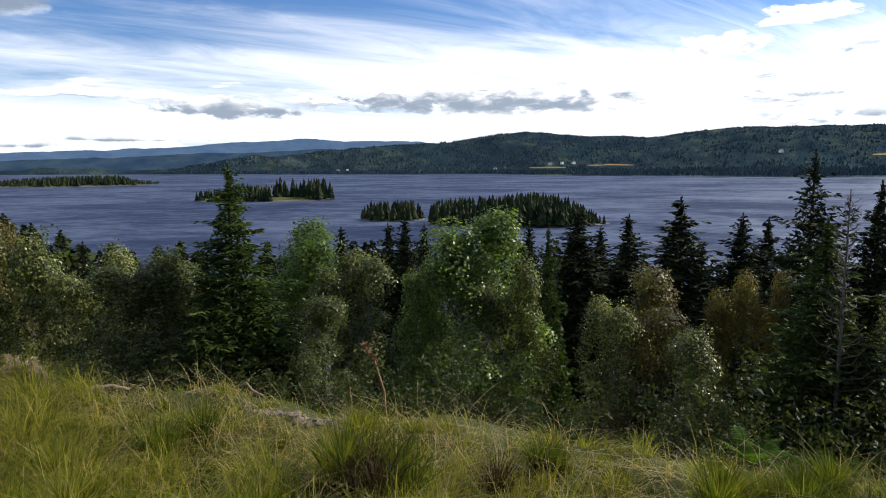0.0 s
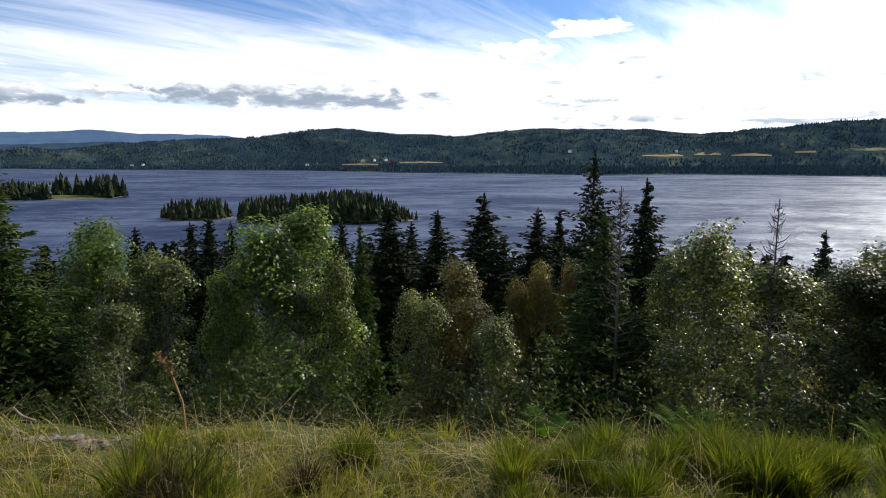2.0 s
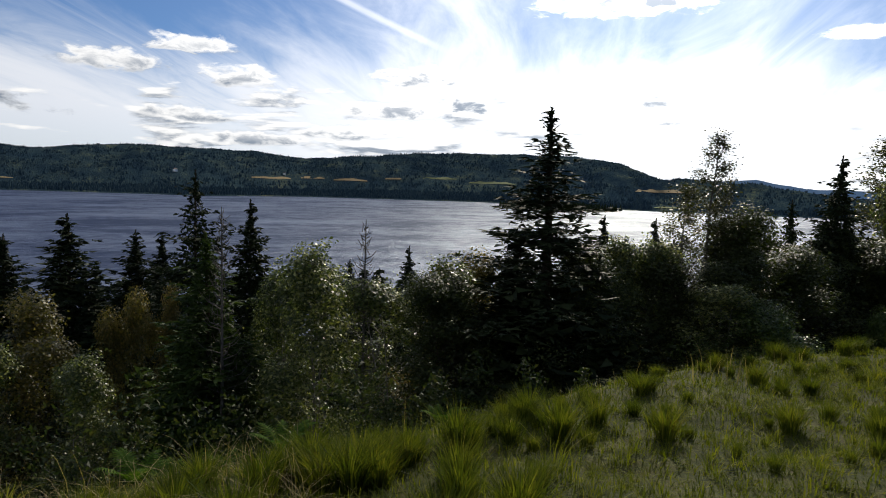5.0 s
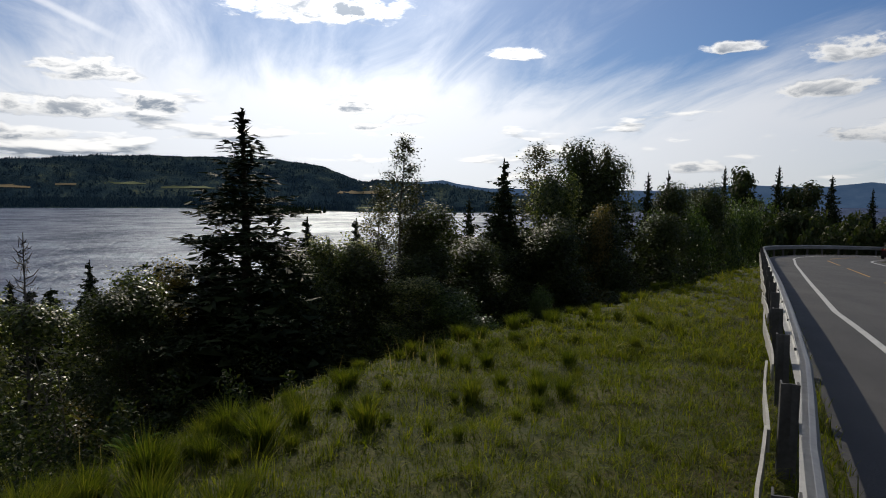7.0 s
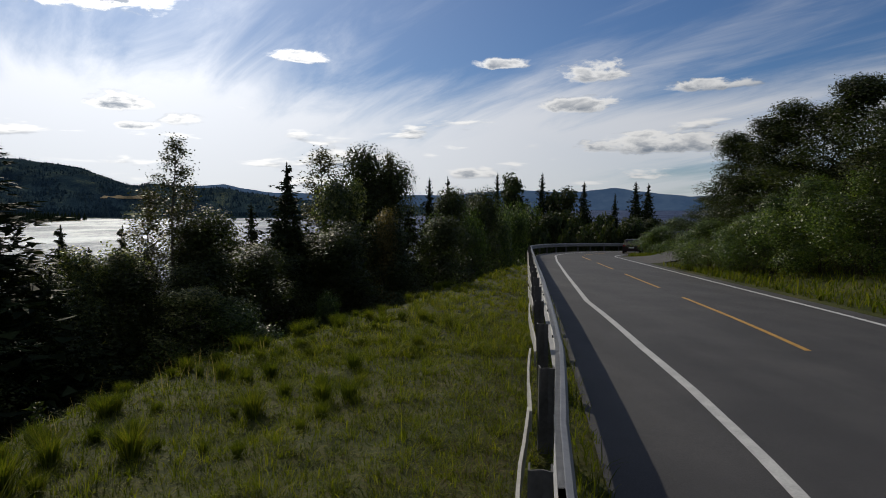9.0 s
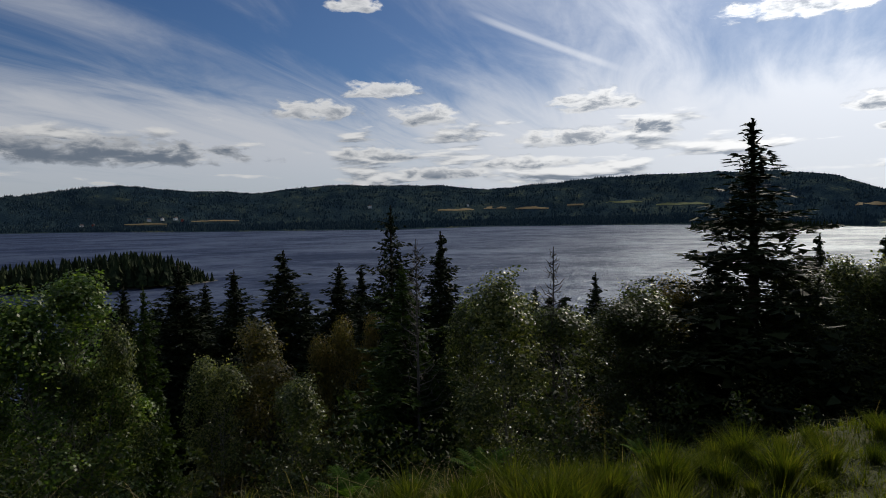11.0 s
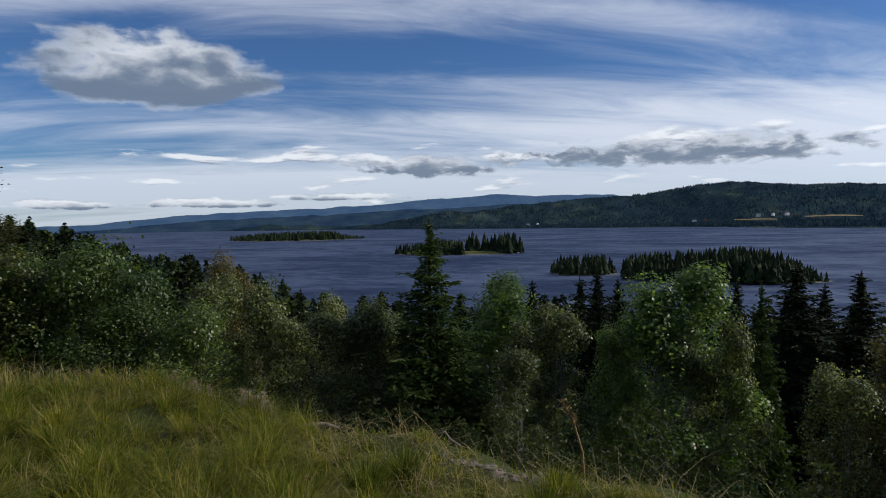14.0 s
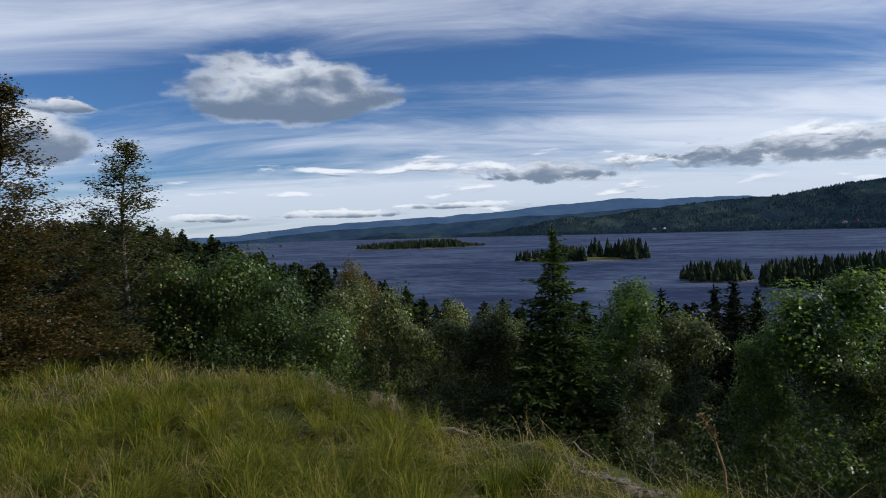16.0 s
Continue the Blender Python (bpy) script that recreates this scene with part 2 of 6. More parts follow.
def plain(name, dark, light, scale=6.0, rough=0.8, spec=0.3, metal=0.0, relief=0.0):
    """A surface of two close tones, with grain and larger stains."""
    mat, n, bsdf, _ = material(name, rough, spec, metal)
    pos = n.add("ShaderNodeNewGeometry").outputs["Position"]
    grain, stain = n.noise(pos, scale * 9, 4, 0.6), n.noise(pos, scale, 4, 0.55)
    f = n.math("ADD", n.math("MULTIPLY", grain, 0.45), n.math("MULTIPLY", stain, 0.55))
    n.put(bsdf.inputs["Base Color"], n.ramp(f, [(0.3, dark), (0.7, light)]))
    if relief:
        bump(n, bsdf, f, 0.6, relief)
    return mat


def leaf(name, stops, through=0.35, rough=0.5, spec=0.35, patches=0.9):
    """Leaves, needles or blades: colour by piece, part of the light comes through."""
    mat, n, bsdf, out = material(name, rough, spec)
    fac = n.add("ShaderNodeNewGeometry").outputs["Random Per Island"]
    pos = n.add("ShaderNodeNewGeometry").outputs["Position"]
    patch = n.noise(pos, patches, 3, 0.5)
    own = n.add("ShaderNodeObjectInfo").outputs["Random"]
    f = n.math("ADD", n.math("MULTIPLY", fac, 0.5), n.math("ADD", n.math("MULTIPLY", patch, 0.35), n.math("MULTIPLY", own, 0.2)))
    colour = n.ramp(f, stops)
    n.put(bsdf.inputs["Base Color"], colour)
    if through:
        tr = n.add("ShaderNodeBsdfTranslucent")
        n.put(tr.inputs[0], n.mix(1.0, colour, (1.5, 1.6, 0.7), "MULTIPLY"))
        m = n.add("ShaderNodeMixShader")
        m.inputs[0].default_value = through
        n.put(m.inputs[1], bsdf.outputs[0])
        n.put(m.inputs[2], tr.outputs[0])
        n.put(out.inputs[0], m.outputs[0])
    return mat


def turf_material():
    mat, n, bsdf, _ = material("turf", 0.9, 0.15)
    pos = n.add("ShaderNodeNewGeometry").outputs["Position"]
    f = n.math("ADD", n.math("MULTIPLY", n.noise(pos, 14, 5, 0.65), 0.5), n.math("MULTIPLY", n.noise(pos, 0.8, 4, 0.6), 0.5))
    n.put(bsdf.inputs["Base Color"], n.ramp(f, [(0.32, (0.015, 0.018, 0.004)), (0.5, (0.040, 0.048, 0.008)), (0.68, (0.095, 0.082, 0.024))]))
    bump(n, bsdf, f, 0.8, 0.06)
    return mat


def forest_floor_material():
    mat, n, bsdf, _ = material("forest_floor", 0.95, 0.1)
    pos = n.add("ShaderNodeNewGeometry").outputs["Position"]
    f = n.math("ADD", n.math("MULTIPLY", n.noise(pos, 3, 5, 0.65), 0.5), n.math("MULTIPLY", n.noise(pos, 0.2, 4, 0.6), 0.5))
    n.put(bsdf.inputs["Base Color"], n.ramp(f, [(0.35, (0.012, 0.016, 0.007)), (0.65, (0.045, 0.05, 0.02))]))
    bump(n, bsdf, f, 0.8, 0.2)
    return mat


def hazy_hill_forest_material():
    """Wooded hills: crowns, stands and clearings, laid out by bearing and height."""
    mat, n, bsdf, _ = material("hazy_hill_forest", 1.0, 0.0)
    pos = n.add("ShaderNodeNewGeometry").outputs["Position"]
    sep = n.add("ShaderNodeSeparateXYZ")
    n.put(sep.inputs[0], pos)
    x, y, z = sep.outputs
    along = n.math("MULTIPLY", n.math("ARCTAN2", x, y), 3000.0)
    v = n.xyz(along, n.math("MULTIPLY", z, 2.2), 0.0)
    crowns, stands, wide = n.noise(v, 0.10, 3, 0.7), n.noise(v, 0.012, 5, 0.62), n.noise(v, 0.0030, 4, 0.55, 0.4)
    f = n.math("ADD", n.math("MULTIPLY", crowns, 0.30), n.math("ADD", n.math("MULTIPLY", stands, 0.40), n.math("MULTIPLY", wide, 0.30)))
    # forest tones shifted to blue: distance haze put into the base colour
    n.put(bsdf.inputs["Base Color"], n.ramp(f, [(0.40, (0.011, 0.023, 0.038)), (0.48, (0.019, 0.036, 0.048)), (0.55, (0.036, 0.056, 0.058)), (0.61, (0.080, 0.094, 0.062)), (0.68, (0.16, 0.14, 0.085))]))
    bump(n, bsdf, crowns, 0.9, 8.0)
    return mat


def water_material():
    """Deep blue water under a breeze: small waves mirror only part of the sky, and gusts draw long streaks."""
    mat, n, bsdf, out = material("lake_water", 0.6, 0.0)
    pos = n.add("ShaderNodeNewGeometry").outputs["Position"]
    mapped = n.add("ShaderNodeMapping")
    mapped.inputs["Rotation"].default_value = (0, 0, radians(20))
    mapped.inputs["Scale"].default_value = (0.75, 1.0, 1.0)
    n.put(mapped.inputs[0], pos)
    gust = n.noise(mapped.outputs[0], 0.010, 6, 0.62, 0.6)
    streak = n.noise(mapped.outputs[0], 0.09, 6, 0.75, 0.3)
    swell, chop = n.noise(mapped.outputs[0], 0.10, 3, 0.55), n.noise(mapped.outputs[0], 0.42, 4, 0.65)
    wave = n.math("ADD", n.math("MULTIPLY", chop, 0.55), n.math("MULTIPLY", swell, 1.1))
    f = n.math("ADD", n.math("MULTIPLY", gust, 0.55), n.math("MULTIPLY", streak, 0.45))
    n.put(bsdf.inputs["Base Color"], n.ramp(f, [(0.40, (0.006, 0.013, 0.045)), (0.60, (0.016, 0.030, 0.085))]))
    gloss = n.add("ShaderNodeBsdfGlossy")
    gloss.inputs["Color"].default_value = (0.86, 0.93, 1.0, 1.0)
    n.put(gloss.inputs["Roughness"], n.mapped(f, 0.35, 0.65, 0.36, 0.50))
    b = bump(n, bsdf, wave, 1.0, 2.0)
    n.put(gloss.inputs["Normal"], b.outputs[0])
    m = n.add("ShaderNodeMixShader")
    n.put(m.inputs[0], n.mapped(f, 0.40, 0.62, 0.075, 0.185))
    n.put(m.inputs[1], bsdf.outputs[0])
    n.put(m.inputs[2], gloss.outputs[0])
    n.put(out.inputs[0], m.outputs[0])
    return mat


def asphalt_material():
    """Worn asphalt: grit, patches, faint long wear along the lanes."""
    mat, n, bsdf, _ = material("asphalt", 0.75, 0.3)
    pos = n.add("ShaderNodeNewGeometry").outputs["Position"]
    lane = n.add("ShaderNodeMapping")
    lane.inputs["Rotation"].default_value = (0, 0, radians(12))
    lane.inputs["Scale"].default_value = (0.05, 1.6, 1.0)
    n.put(lane.inputs[0], pos)
    grit, wear, track = n.noise(pos, 70, 3, 0.75), n.noise(pos, 0.7, 5, 0.6), n.noise(lane.outputs[0], 1.0, 3, 0.5)
    f = n.math("ADD", n.math("MULTIPLY", grit, 0.40), n.math("ADD", n.math("MULTIPLY", wear, 0.32), n.math("MULTIPLY", track, 0.28)))
    colour = n.ramp(f, [(0.34, (0.024, 0.024, 0.026)), (0.5, (0.042, 0.041, 0.042)), (0.66, (0.075, 0.072, 0.071))])
    n.put(bsdf.inputs["Base Color"], colour)
    bump(n, bsdf, grit, 0.5, 0.006)
    return mat


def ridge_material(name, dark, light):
    """Mountains far down the lake: a plain backdrop, distance haze painted as blue glow."""
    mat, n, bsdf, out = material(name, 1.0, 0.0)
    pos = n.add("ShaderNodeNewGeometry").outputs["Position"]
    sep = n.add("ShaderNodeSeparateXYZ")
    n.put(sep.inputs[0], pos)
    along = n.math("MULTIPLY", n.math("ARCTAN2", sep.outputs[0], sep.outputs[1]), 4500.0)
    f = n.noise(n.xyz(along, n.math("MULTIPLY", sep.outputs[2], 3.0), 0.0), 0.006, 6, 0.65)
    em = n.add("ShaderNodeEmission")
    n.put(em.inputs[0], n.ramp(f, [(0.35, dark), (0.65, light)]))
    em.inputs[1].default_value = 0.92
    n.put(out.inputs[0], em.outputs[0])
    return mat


TURF, FLOOR_MAT, HILL = turf_material(), forest_floor_material(), hazy_hill_forest_material()
WATER, ASPHALT, RIDGE = water_material(), asphalt_material(), ridge_material("haze_glow_ridge", (0.062, 0.115, 0.215), (0.095, 0.155, 0.26))
RIDGE_NEAR = ridge_material("dark_haze_glow_ridge", (0.020, 0.044, 0.090), (0.048, 0.080, 0.115))
PAINT_WHITE = plain("road_paint_white", (0.30, 0.30, 0.30), (0.58, 0.58, 0.56), 5, 0.7)
PAINT_YELLOW = plain("road_paint_yellow", (0.28, 0.155, 0.035), (0.50, 0.29, 0.07), 5, 0.75)
GALVANISED = plain("galvanised_steel", (0.19, 0.195, 0.20), (0.31, 0.31, 0.31), 2, 0.55, 0.35, 0.3)
STEEL_DARK = plain("weathered_steel", (0.05, 0.048, 0.045), (0.12, 0.115, 0.11), 3, 0.65, 0.4, 0.3)
BOARD = plain("weathered_board", (0.30, 0.29, 0.27), (0.52, 0.50, 0.46), 4, 0.8, 0.2)
BARK = plain("spruce_bark", (0.03, 0.022, 0.016), (0.09, 0.07, 0.05), 5, 0.95, 0.1, 0, 0.02)
BIRCH_BARK = plain("pale_bark", (0.08, 0.075, 0.065), (0.34, 0.32, 0.29), 3, 0.85, 0.2, 0, 0.01)
GREY_BARK = plain("birch_bark", (0.05, 0.045, 0.04), (0.16, 0.15, 0.135), 3, 0.9, 0.1)
ROCK = plain("grey_rock", (0.055, 0.048, 0.04), (0.20, 0.175, 0.145), 4, 0.95, 0.1, 0, 0.03)
DRY = plain("dead_wood", (0.14, 0.10, 0.07), (0.34, 0.28, 0.22), 6, 0.9, 0.1, 0, 0.01)
NEEDLE = leaf("spruce_needles", [(0.2, (0.009, 0.014, 0.006)), (0.6, (0.018, 0.027, 0.010)), (0.9, (0.038, 0.050, 0.018))], 0.06, 0.65, 0.1)
NEEDLE_LIGHT = leaf("young_spruce_needles", [(0.2, (0.018, 0.033, 0.009)), (0.6, (0.040, 0.066, 0.015)), (0.9, (0.085, 0.115, 0.026))], 0.25, 0.6, 0.12)
LEAF = leaf("aspen_leaves", [(0.2, (0.040, 0.072, 0.016)), (0.55, (0.085, 0.140, 0.034)), (0.85, (0.33, 0.38, 0.13))], 0.45, 0.40, 0.32)
LEAF_DARK = leaf("shrub_leaves", [(0.2, (0.016, 0.024, 0.006)), (0.55, (0.033, 0.045, 0.011)), (0.9, (0.070, 0.082, 0.022))], 0.32, 0.48, 0.25)
LEAF_BUSH = leaf("alder_leaves", [(0.2, (0.018, 0.036, 0.006)), (0.55, (0.045, 0.076, 0.013)), (0.85, (0.17, 0.215, 0.055))], 0.40, 0.4, 0.4)
LEAF_GREY = leaf("willow_leaves", [(0.2, (0.025, 0.036, 0.010)), (0.55, (0.062, 0.084, 0.025)), (0.85, (0.347, 0.347, 0.146))], 0.40, 0.40, 0.32)
LEAF_BIRCH = leaf("birch_leaves", [(0.2, (0.022, 0.026, 0.007)), (0.55, (0.044, 0.047, 0.013)), (0.9, (0.10, 0.092, 0.028))], 0.38, 0.45, 0.3)
LEAF_AUTUMN = leaf("turning_leaves", [(0.15, (0.045, 0.048, 0.014)), (0.5, (0.103, 0.088, 0.026)), (0.9, (0.225, 0.150, 0.053))], 0.42, 0.45, 0.3)
LEAF_RUSSET = leaf("russet_leaves", [(0.15, (0.028, 0.028, 0.008)), (0.5, (0.066, 0.050, 0.014)), (0.9, (0.15, 0.080, 0.022))], 0.4, 0.45, 0.3)
BLADE = leaf("grass_blades", [(0.20, (0.041, 0.056, 0.006)), (0.45, (0.122, 0.144, 0.015)), (0.66, (0.215, 0.195, 0.030)), (0.9, (0.50, 0.375, 0.122))], 0.48, 0.6, 0.12, 2.2)
BLADE_RICH = leaf("lush_grass_blades", [(0.25, (0.044, 0.056, 0.006)), (0.55, (0.103, 0.122, 0.010)), (0.9, (0.230, 0.207, 0.025))], 0.48, 0.6, 0.10, 2.2)
BLADE_TUFT = leaf("tuft_blades", [(0.25, (0.035, 0.051, 0.007)), (0.55, (0.084, 0.105, 0.012)), (0.9, (0.189, 0.173, 0.027))], 0.40, 0.6, 0.08, 2.2)
BLADE_DEAD = leaf("dead_grass_blades", [(0.2, (0.020, 0.014, 0.008)), (0.6, (0.060, 0.042, 0.024)), (0.9, (0.16, 0.11, 0.06))], 0.2, 0.7, 0.1)
STRAW = leaf("dry_grass", [(0.2, (0.13, 0.098, 0.042)), (0.8, (0.38, 0.30, 0.14))], 0.3, 0.6, 0.2)
FIELD_GOLD = plain("ripe_field", (0.18, 0.135, 0.075), (0.28, 0.21, 0.11), 0.01, 0.95, 0.05)
FIELD_GREEN = plain("green_field", (0.075, 0.098, 0.045), (0.12, 0.135, 0.055), 0.01, 0.95, 0.05)
PLASTER = plain("white_paint", (0.66, 0.66, 0.64), (0.82, 0.82, 0.80), 0.5, 0.8)
ROOF = plain("dark_roof", (0.06, 0.05, 0.05), (0.14, 0.10, 0.09), 0.5, 0.8)

# ---------------------------------------------------------------- lie of the land
LAKE = -30.35
ALONG, ASIDE = np.array([0.978, -0.209]), np.array([-0.209, -0.978])  # down the road; to its far side


def road_z(s):
    s = np.asarray(s, dtype=float)
    a = np.clip(s - 3.4, 0, 11.2)
    return -0.35 - 0.002 * a * a - 0.045 * np.clip(s - 14.6, 0, 400)


def road_line():
    """The road's centre line: straight, then a bend away from the lake. Rows of x, y and length run."""
    pts, s, p, head = [], -60.0, None, 0.0
    p = ALONG * -60.0 + ASIDE * 4.0
    while s < 150:
        pts.append((p[0], p[1], s))
        if s > BEND_START:
            head = min(head + 0.5 / BEND_R, radians(150))
        way = ALONG * math.cos(head) + ASIDE * math.sin(head)
        p, s = p + way * 0.5, s + 0.5
    return np.array(pts)


BEND_START, BEND_R = 47.0, 24.0
LINE = road_line()
TAN = np.gradient(LINE[:, :2], axis=0)
TAN /= np.linalg.norm(TAN, axis=1)[:, None]
NORMAL = np.stack([TAN[:, 1], -TAN[:, 0]], axis=1)  # to the right of travel


def to_road(x, y):
    """Length along the road and distance to its right, for points near it."""
    s, l = np.empty_like(x), np.empty_like(x)
    for i in range(0, len(x), 20000):
        dx = x[i:i + 20000, None] - LINE[None, ::2, 0]
        dy = y[i:i + 20000, None] - LINE[None, ::2, 1]
        k = np.argmin(dx * dx + dy * dy, axis=1)
        j = np.arange(len(k))
        s[i:i + 20000] = LINE[::2, 2][k] + dx[j, k] * TAN[::2][k, 0] + dy[j, k] * TAN[::2][k, 1]
        l[i:i + 20000] = dx[j, k] * NORMAL[::2][k, 0] + dy[j, k] * NORMAL[::2][k, 1]
    return s, l


BROW = table("-180:20.64 -110:15.48 -80:13.76 -62:12.90 -55:10.75 -44:9.29 -37:7.40 -28:5.94 -19:5.69 -9.7:4.70 0.7:4.45 11:4.08 21:4.00 30:4.08 38:4.40 45:4.72 52:5.12 57.5:5.62 62:6.28 69:7.57 78:9.46 85:11.35 90.7:13.95 97:21.60 102:36.00 108:54.00 114:72.00 180:72.00")
SHORE = table("-180:4800 -60:4700 -45:4600 -27:3700 -14:3000 -1:2650 4:2650 12:2150 30:1890 38:2250 54:2200 62:1850 68:1650 80:1640 92:1800 100:4300 112:4600 180:4800")
CREST = table("-180:0.4 -60:-0.4 -45:-0.4 -24.6:-0.12 -16.6:0.72 -7.3:1.52 1:2.06 5:2.62 7.3:2.98 9.5:2.85 12.5:2.52 17.6:2.28 23.3:2.68 26:2.9 34:2.85 38:2.33 43:2.75 48:3.15 57:3.4 62:3.15 65.4:2.7 68.9:1.42 75:0.9 80:0.5 90:-0.2 100:-0.5 120:-0.4 180:0.4")
SHOULDER = table("-180:-6 -75:-1.0 -62:-1.5 -58:-2.5 -54:-4.0 -50:-7.5 -47.5:-9.8 -45:-11.8 -41.5:-14.5 -37:-16.5 -32.7:-19.5 -29:-22 -24:-27 -20:-32 -15:-36 180:-36"
)
SHOULDER_END = table("-180:420 -60:400 -50:260 -45:190 -37:150 -29:130 180:120")


def land(x, y):
    """Height of the ground."""
    x, y = np.atleast_1d(np.asarray(x, dtype=float)), np.atleast_1d(np.asarray(y, dtype=float))
    r, az = np.hypot(x, y), np.degrees(np.arctan2(x, y))
    z = np.full_like(x, -36.0)
    near = r < 420
    if near.any():
        xn, yn, rn, an = x[near], y[near], r[near], az[near]
        s, l = to_road(xn, yn)
        base = road_z(s)
        knoll = base + 0.33 * np.exp(-(rn / 4.5) ** 2) + 0.05 * fbm(xn * 0.9, yn * 0.9, 3) + 0.10 * fbm(xn * 0.25, yn * 0.25, 4) + 0.07 * fbm(xn * 2.1, yn * 2.1, 19, 2) * smooth(-4.2, -5.2, l)
        u = np.maximum(rn - interp(an, BROW), 0)
        fall = np.where(u < 1.5, 0.2 * u * u, 0.45 + 0.6 * (u - 1.5))
        fall = np.where(u > 14, 7.95 + 0.22 * (u - 14), fall) + 0.5 * fbm(xn * 0.15, yn * 0.15, 5) * smooth(2, 10, u)
        lakeside = knoll - fall
        hold = smooth(35, 110, rn)
        ledge = interp(an, SHOULDER) - 0.4 * np.maximum(rn - interp(an, SHOULDER_END), 0)
        lakeside = np.maximum(lakeside, ledge * hold + lakeside * (1 - hold) + 2.0 * fbm(xn * 0.02, yn * 0.02, 8) * hold)
        lakeside = np.maximum(lakeside, -36.0)
        bank = base + 0.5 * np.clip(l - 4.6, 0, 3) * 0.5 + 0.62 * np.clip(l - 7.6, 0, 26) + 0.6 * fbm(xn * 0.2, yn * 0.2, 6) * smooth(4.5, 8, l)
        road = base - 0.05
        zz = np.where(l < -3.95, lakeside, np.where(l > 3.2, bank, road))
        blend = smooth(-4.15, -3.15, l)
        zz = np.where((l > -4.15) & (l < -3.15), lakeside * (1 - blend) + road * blend, zz)
        beyond = (s > 95) & (l > -40)
        zz = np.where(beyond, np.minimum(zz, road_z(95) - (s - 95) * 0.3), zz)
        z[near] = np.maximum(zz, -36)
    far = r > 1000
    if far.any():
        rf, af = r[far], az[far]
        rs, top = interp(af, SHORE), 3600.0
        zr = 1.65 + np.tan(np.radians(interp(af, CREST) + 0.16 * fbm(af * 0.22, af * 0 + 5.0, 13, 4))) * top
        k = np.clip((rf - rs) / np.maximum(top - rs, 200), 0, 1.35)
        rise = np.where(k < 1, 0.35 * k + 0.65 * k * k * (3 - 2 * k), 1 - 1.2 * (k - 1))
        zf = LAKE + 3 + (zr - LAKE - 3) * rise
        zf += (fbm(x[far] * 0.003, y[far] * 0.003, 11, 4) * 55 + fbm(x[far] * 0.008, y[far] * 0.008, 12, 3) * 16) * smooth(0.05, 0.5, k) * (1 - 0.85 * smooth(0.75, 1.0, k))
        z[far] = np.where(rf < rs, np.maximum(-36, LAKE + 3 - (rs - rf) * 0.1), zf)
    return z


def ground_z(x, y):
    return float(land(x, y)[0])


def build_ground():
    rings = np.concatenate([[0.35], np.geomspace(0.6, 130, 130), np.geomspace(140, 1000, 20), np.geomspace(1060, 4900, 120)])
    n = 720
    a = np.linspace(-math.pi, math.pi, n, endpoint=False)
    rr, aa = np.meshgrid(rings, a, indexing="ij")
    x, y = (rr * np.sin(aa)).ravel(), (rr * np.cos(aa)).ravel()
    z = land(x, y)
    i, j = np.meshgrid(np.arange(len(rings) - 1), np.arange(n), indexing="ij")
    i, j = i.ravel(), j.ravel()
    k = (j + 1) % n
    faces = np.stack([i * n + j, i * n + k, (i + 1) * n + k, (i + 1) * n + j], axis=1)[:, ::-1]
    rm, am = rings[i], np.degrees(a[j])
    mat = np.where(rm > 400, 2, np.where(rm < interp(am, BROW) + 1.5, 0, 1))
    verts = np.stack([x, y, z], axis=1)
    # the small hub under the viewpoint
    hub = len(verts)
    verts = np.vstack([verts, [0, 0, ground_z(0, 0)]])
    ring = np.arange(n)
    cap = np.stack([np.full(n, hub), (ring + 1) % n, ring, ring], axis=1)
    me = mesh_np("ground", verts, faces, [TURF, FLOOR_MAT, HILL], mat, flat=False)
    ob = tagged(new("ground", me), "grassy hillside falling to a lake, wooded hills beyond it", "ground", kind="structure")
    bm = bmesh.new()
    bm.from_mesh(me)
    bm.verts.ensure_lookup_table()
    for q in cap:
        bm.faces.new((bm.verts[q[0]], bm.verts[q[1]], bm.verts[q[2]]))
    bm.to_mesh(me)
    bm.free()
    return ob


build_ground()


def build_water():
    bm = bmesh.new()
    bmesh.ops.create_circle(bm, cap_ends=True, segments=96, radius=4950, matrix=pose(0, 0, LAKE))
    me = bpy.data.meshes.new("water")
    bm.to_mesh(me)
    bm.free()
    me.materials.append(WATER)
    tagged(new("water", me), "wide dark blue lake with small wind waves", "lake", kind="structure")


build_water()


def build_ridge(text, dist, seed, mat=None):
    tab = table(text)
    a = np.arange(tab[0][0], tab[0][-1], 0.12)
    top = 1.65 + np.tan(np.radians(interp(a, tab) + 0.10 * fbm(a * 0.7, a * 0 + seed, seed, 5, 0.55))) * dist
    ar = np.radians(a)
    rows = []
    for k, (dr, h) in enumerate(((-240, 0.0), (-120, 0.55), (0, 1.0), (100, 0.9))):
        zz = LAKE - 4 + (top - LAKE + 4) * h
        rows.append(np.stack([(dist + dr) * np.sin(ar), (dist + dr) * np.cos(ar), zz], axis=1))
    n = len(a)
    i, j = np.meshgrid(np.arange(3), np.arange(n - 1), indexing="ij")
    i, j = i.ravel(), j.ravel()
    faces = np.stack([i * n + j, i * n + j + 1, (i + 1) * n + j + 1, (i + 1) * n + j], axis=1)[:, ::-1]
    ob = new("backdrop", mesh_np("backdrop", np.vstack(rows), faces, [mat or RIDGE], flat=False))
    tagged(ob, "distant mountains beyond the lake, haze painted as blue glow", "mountains", kind="structure")


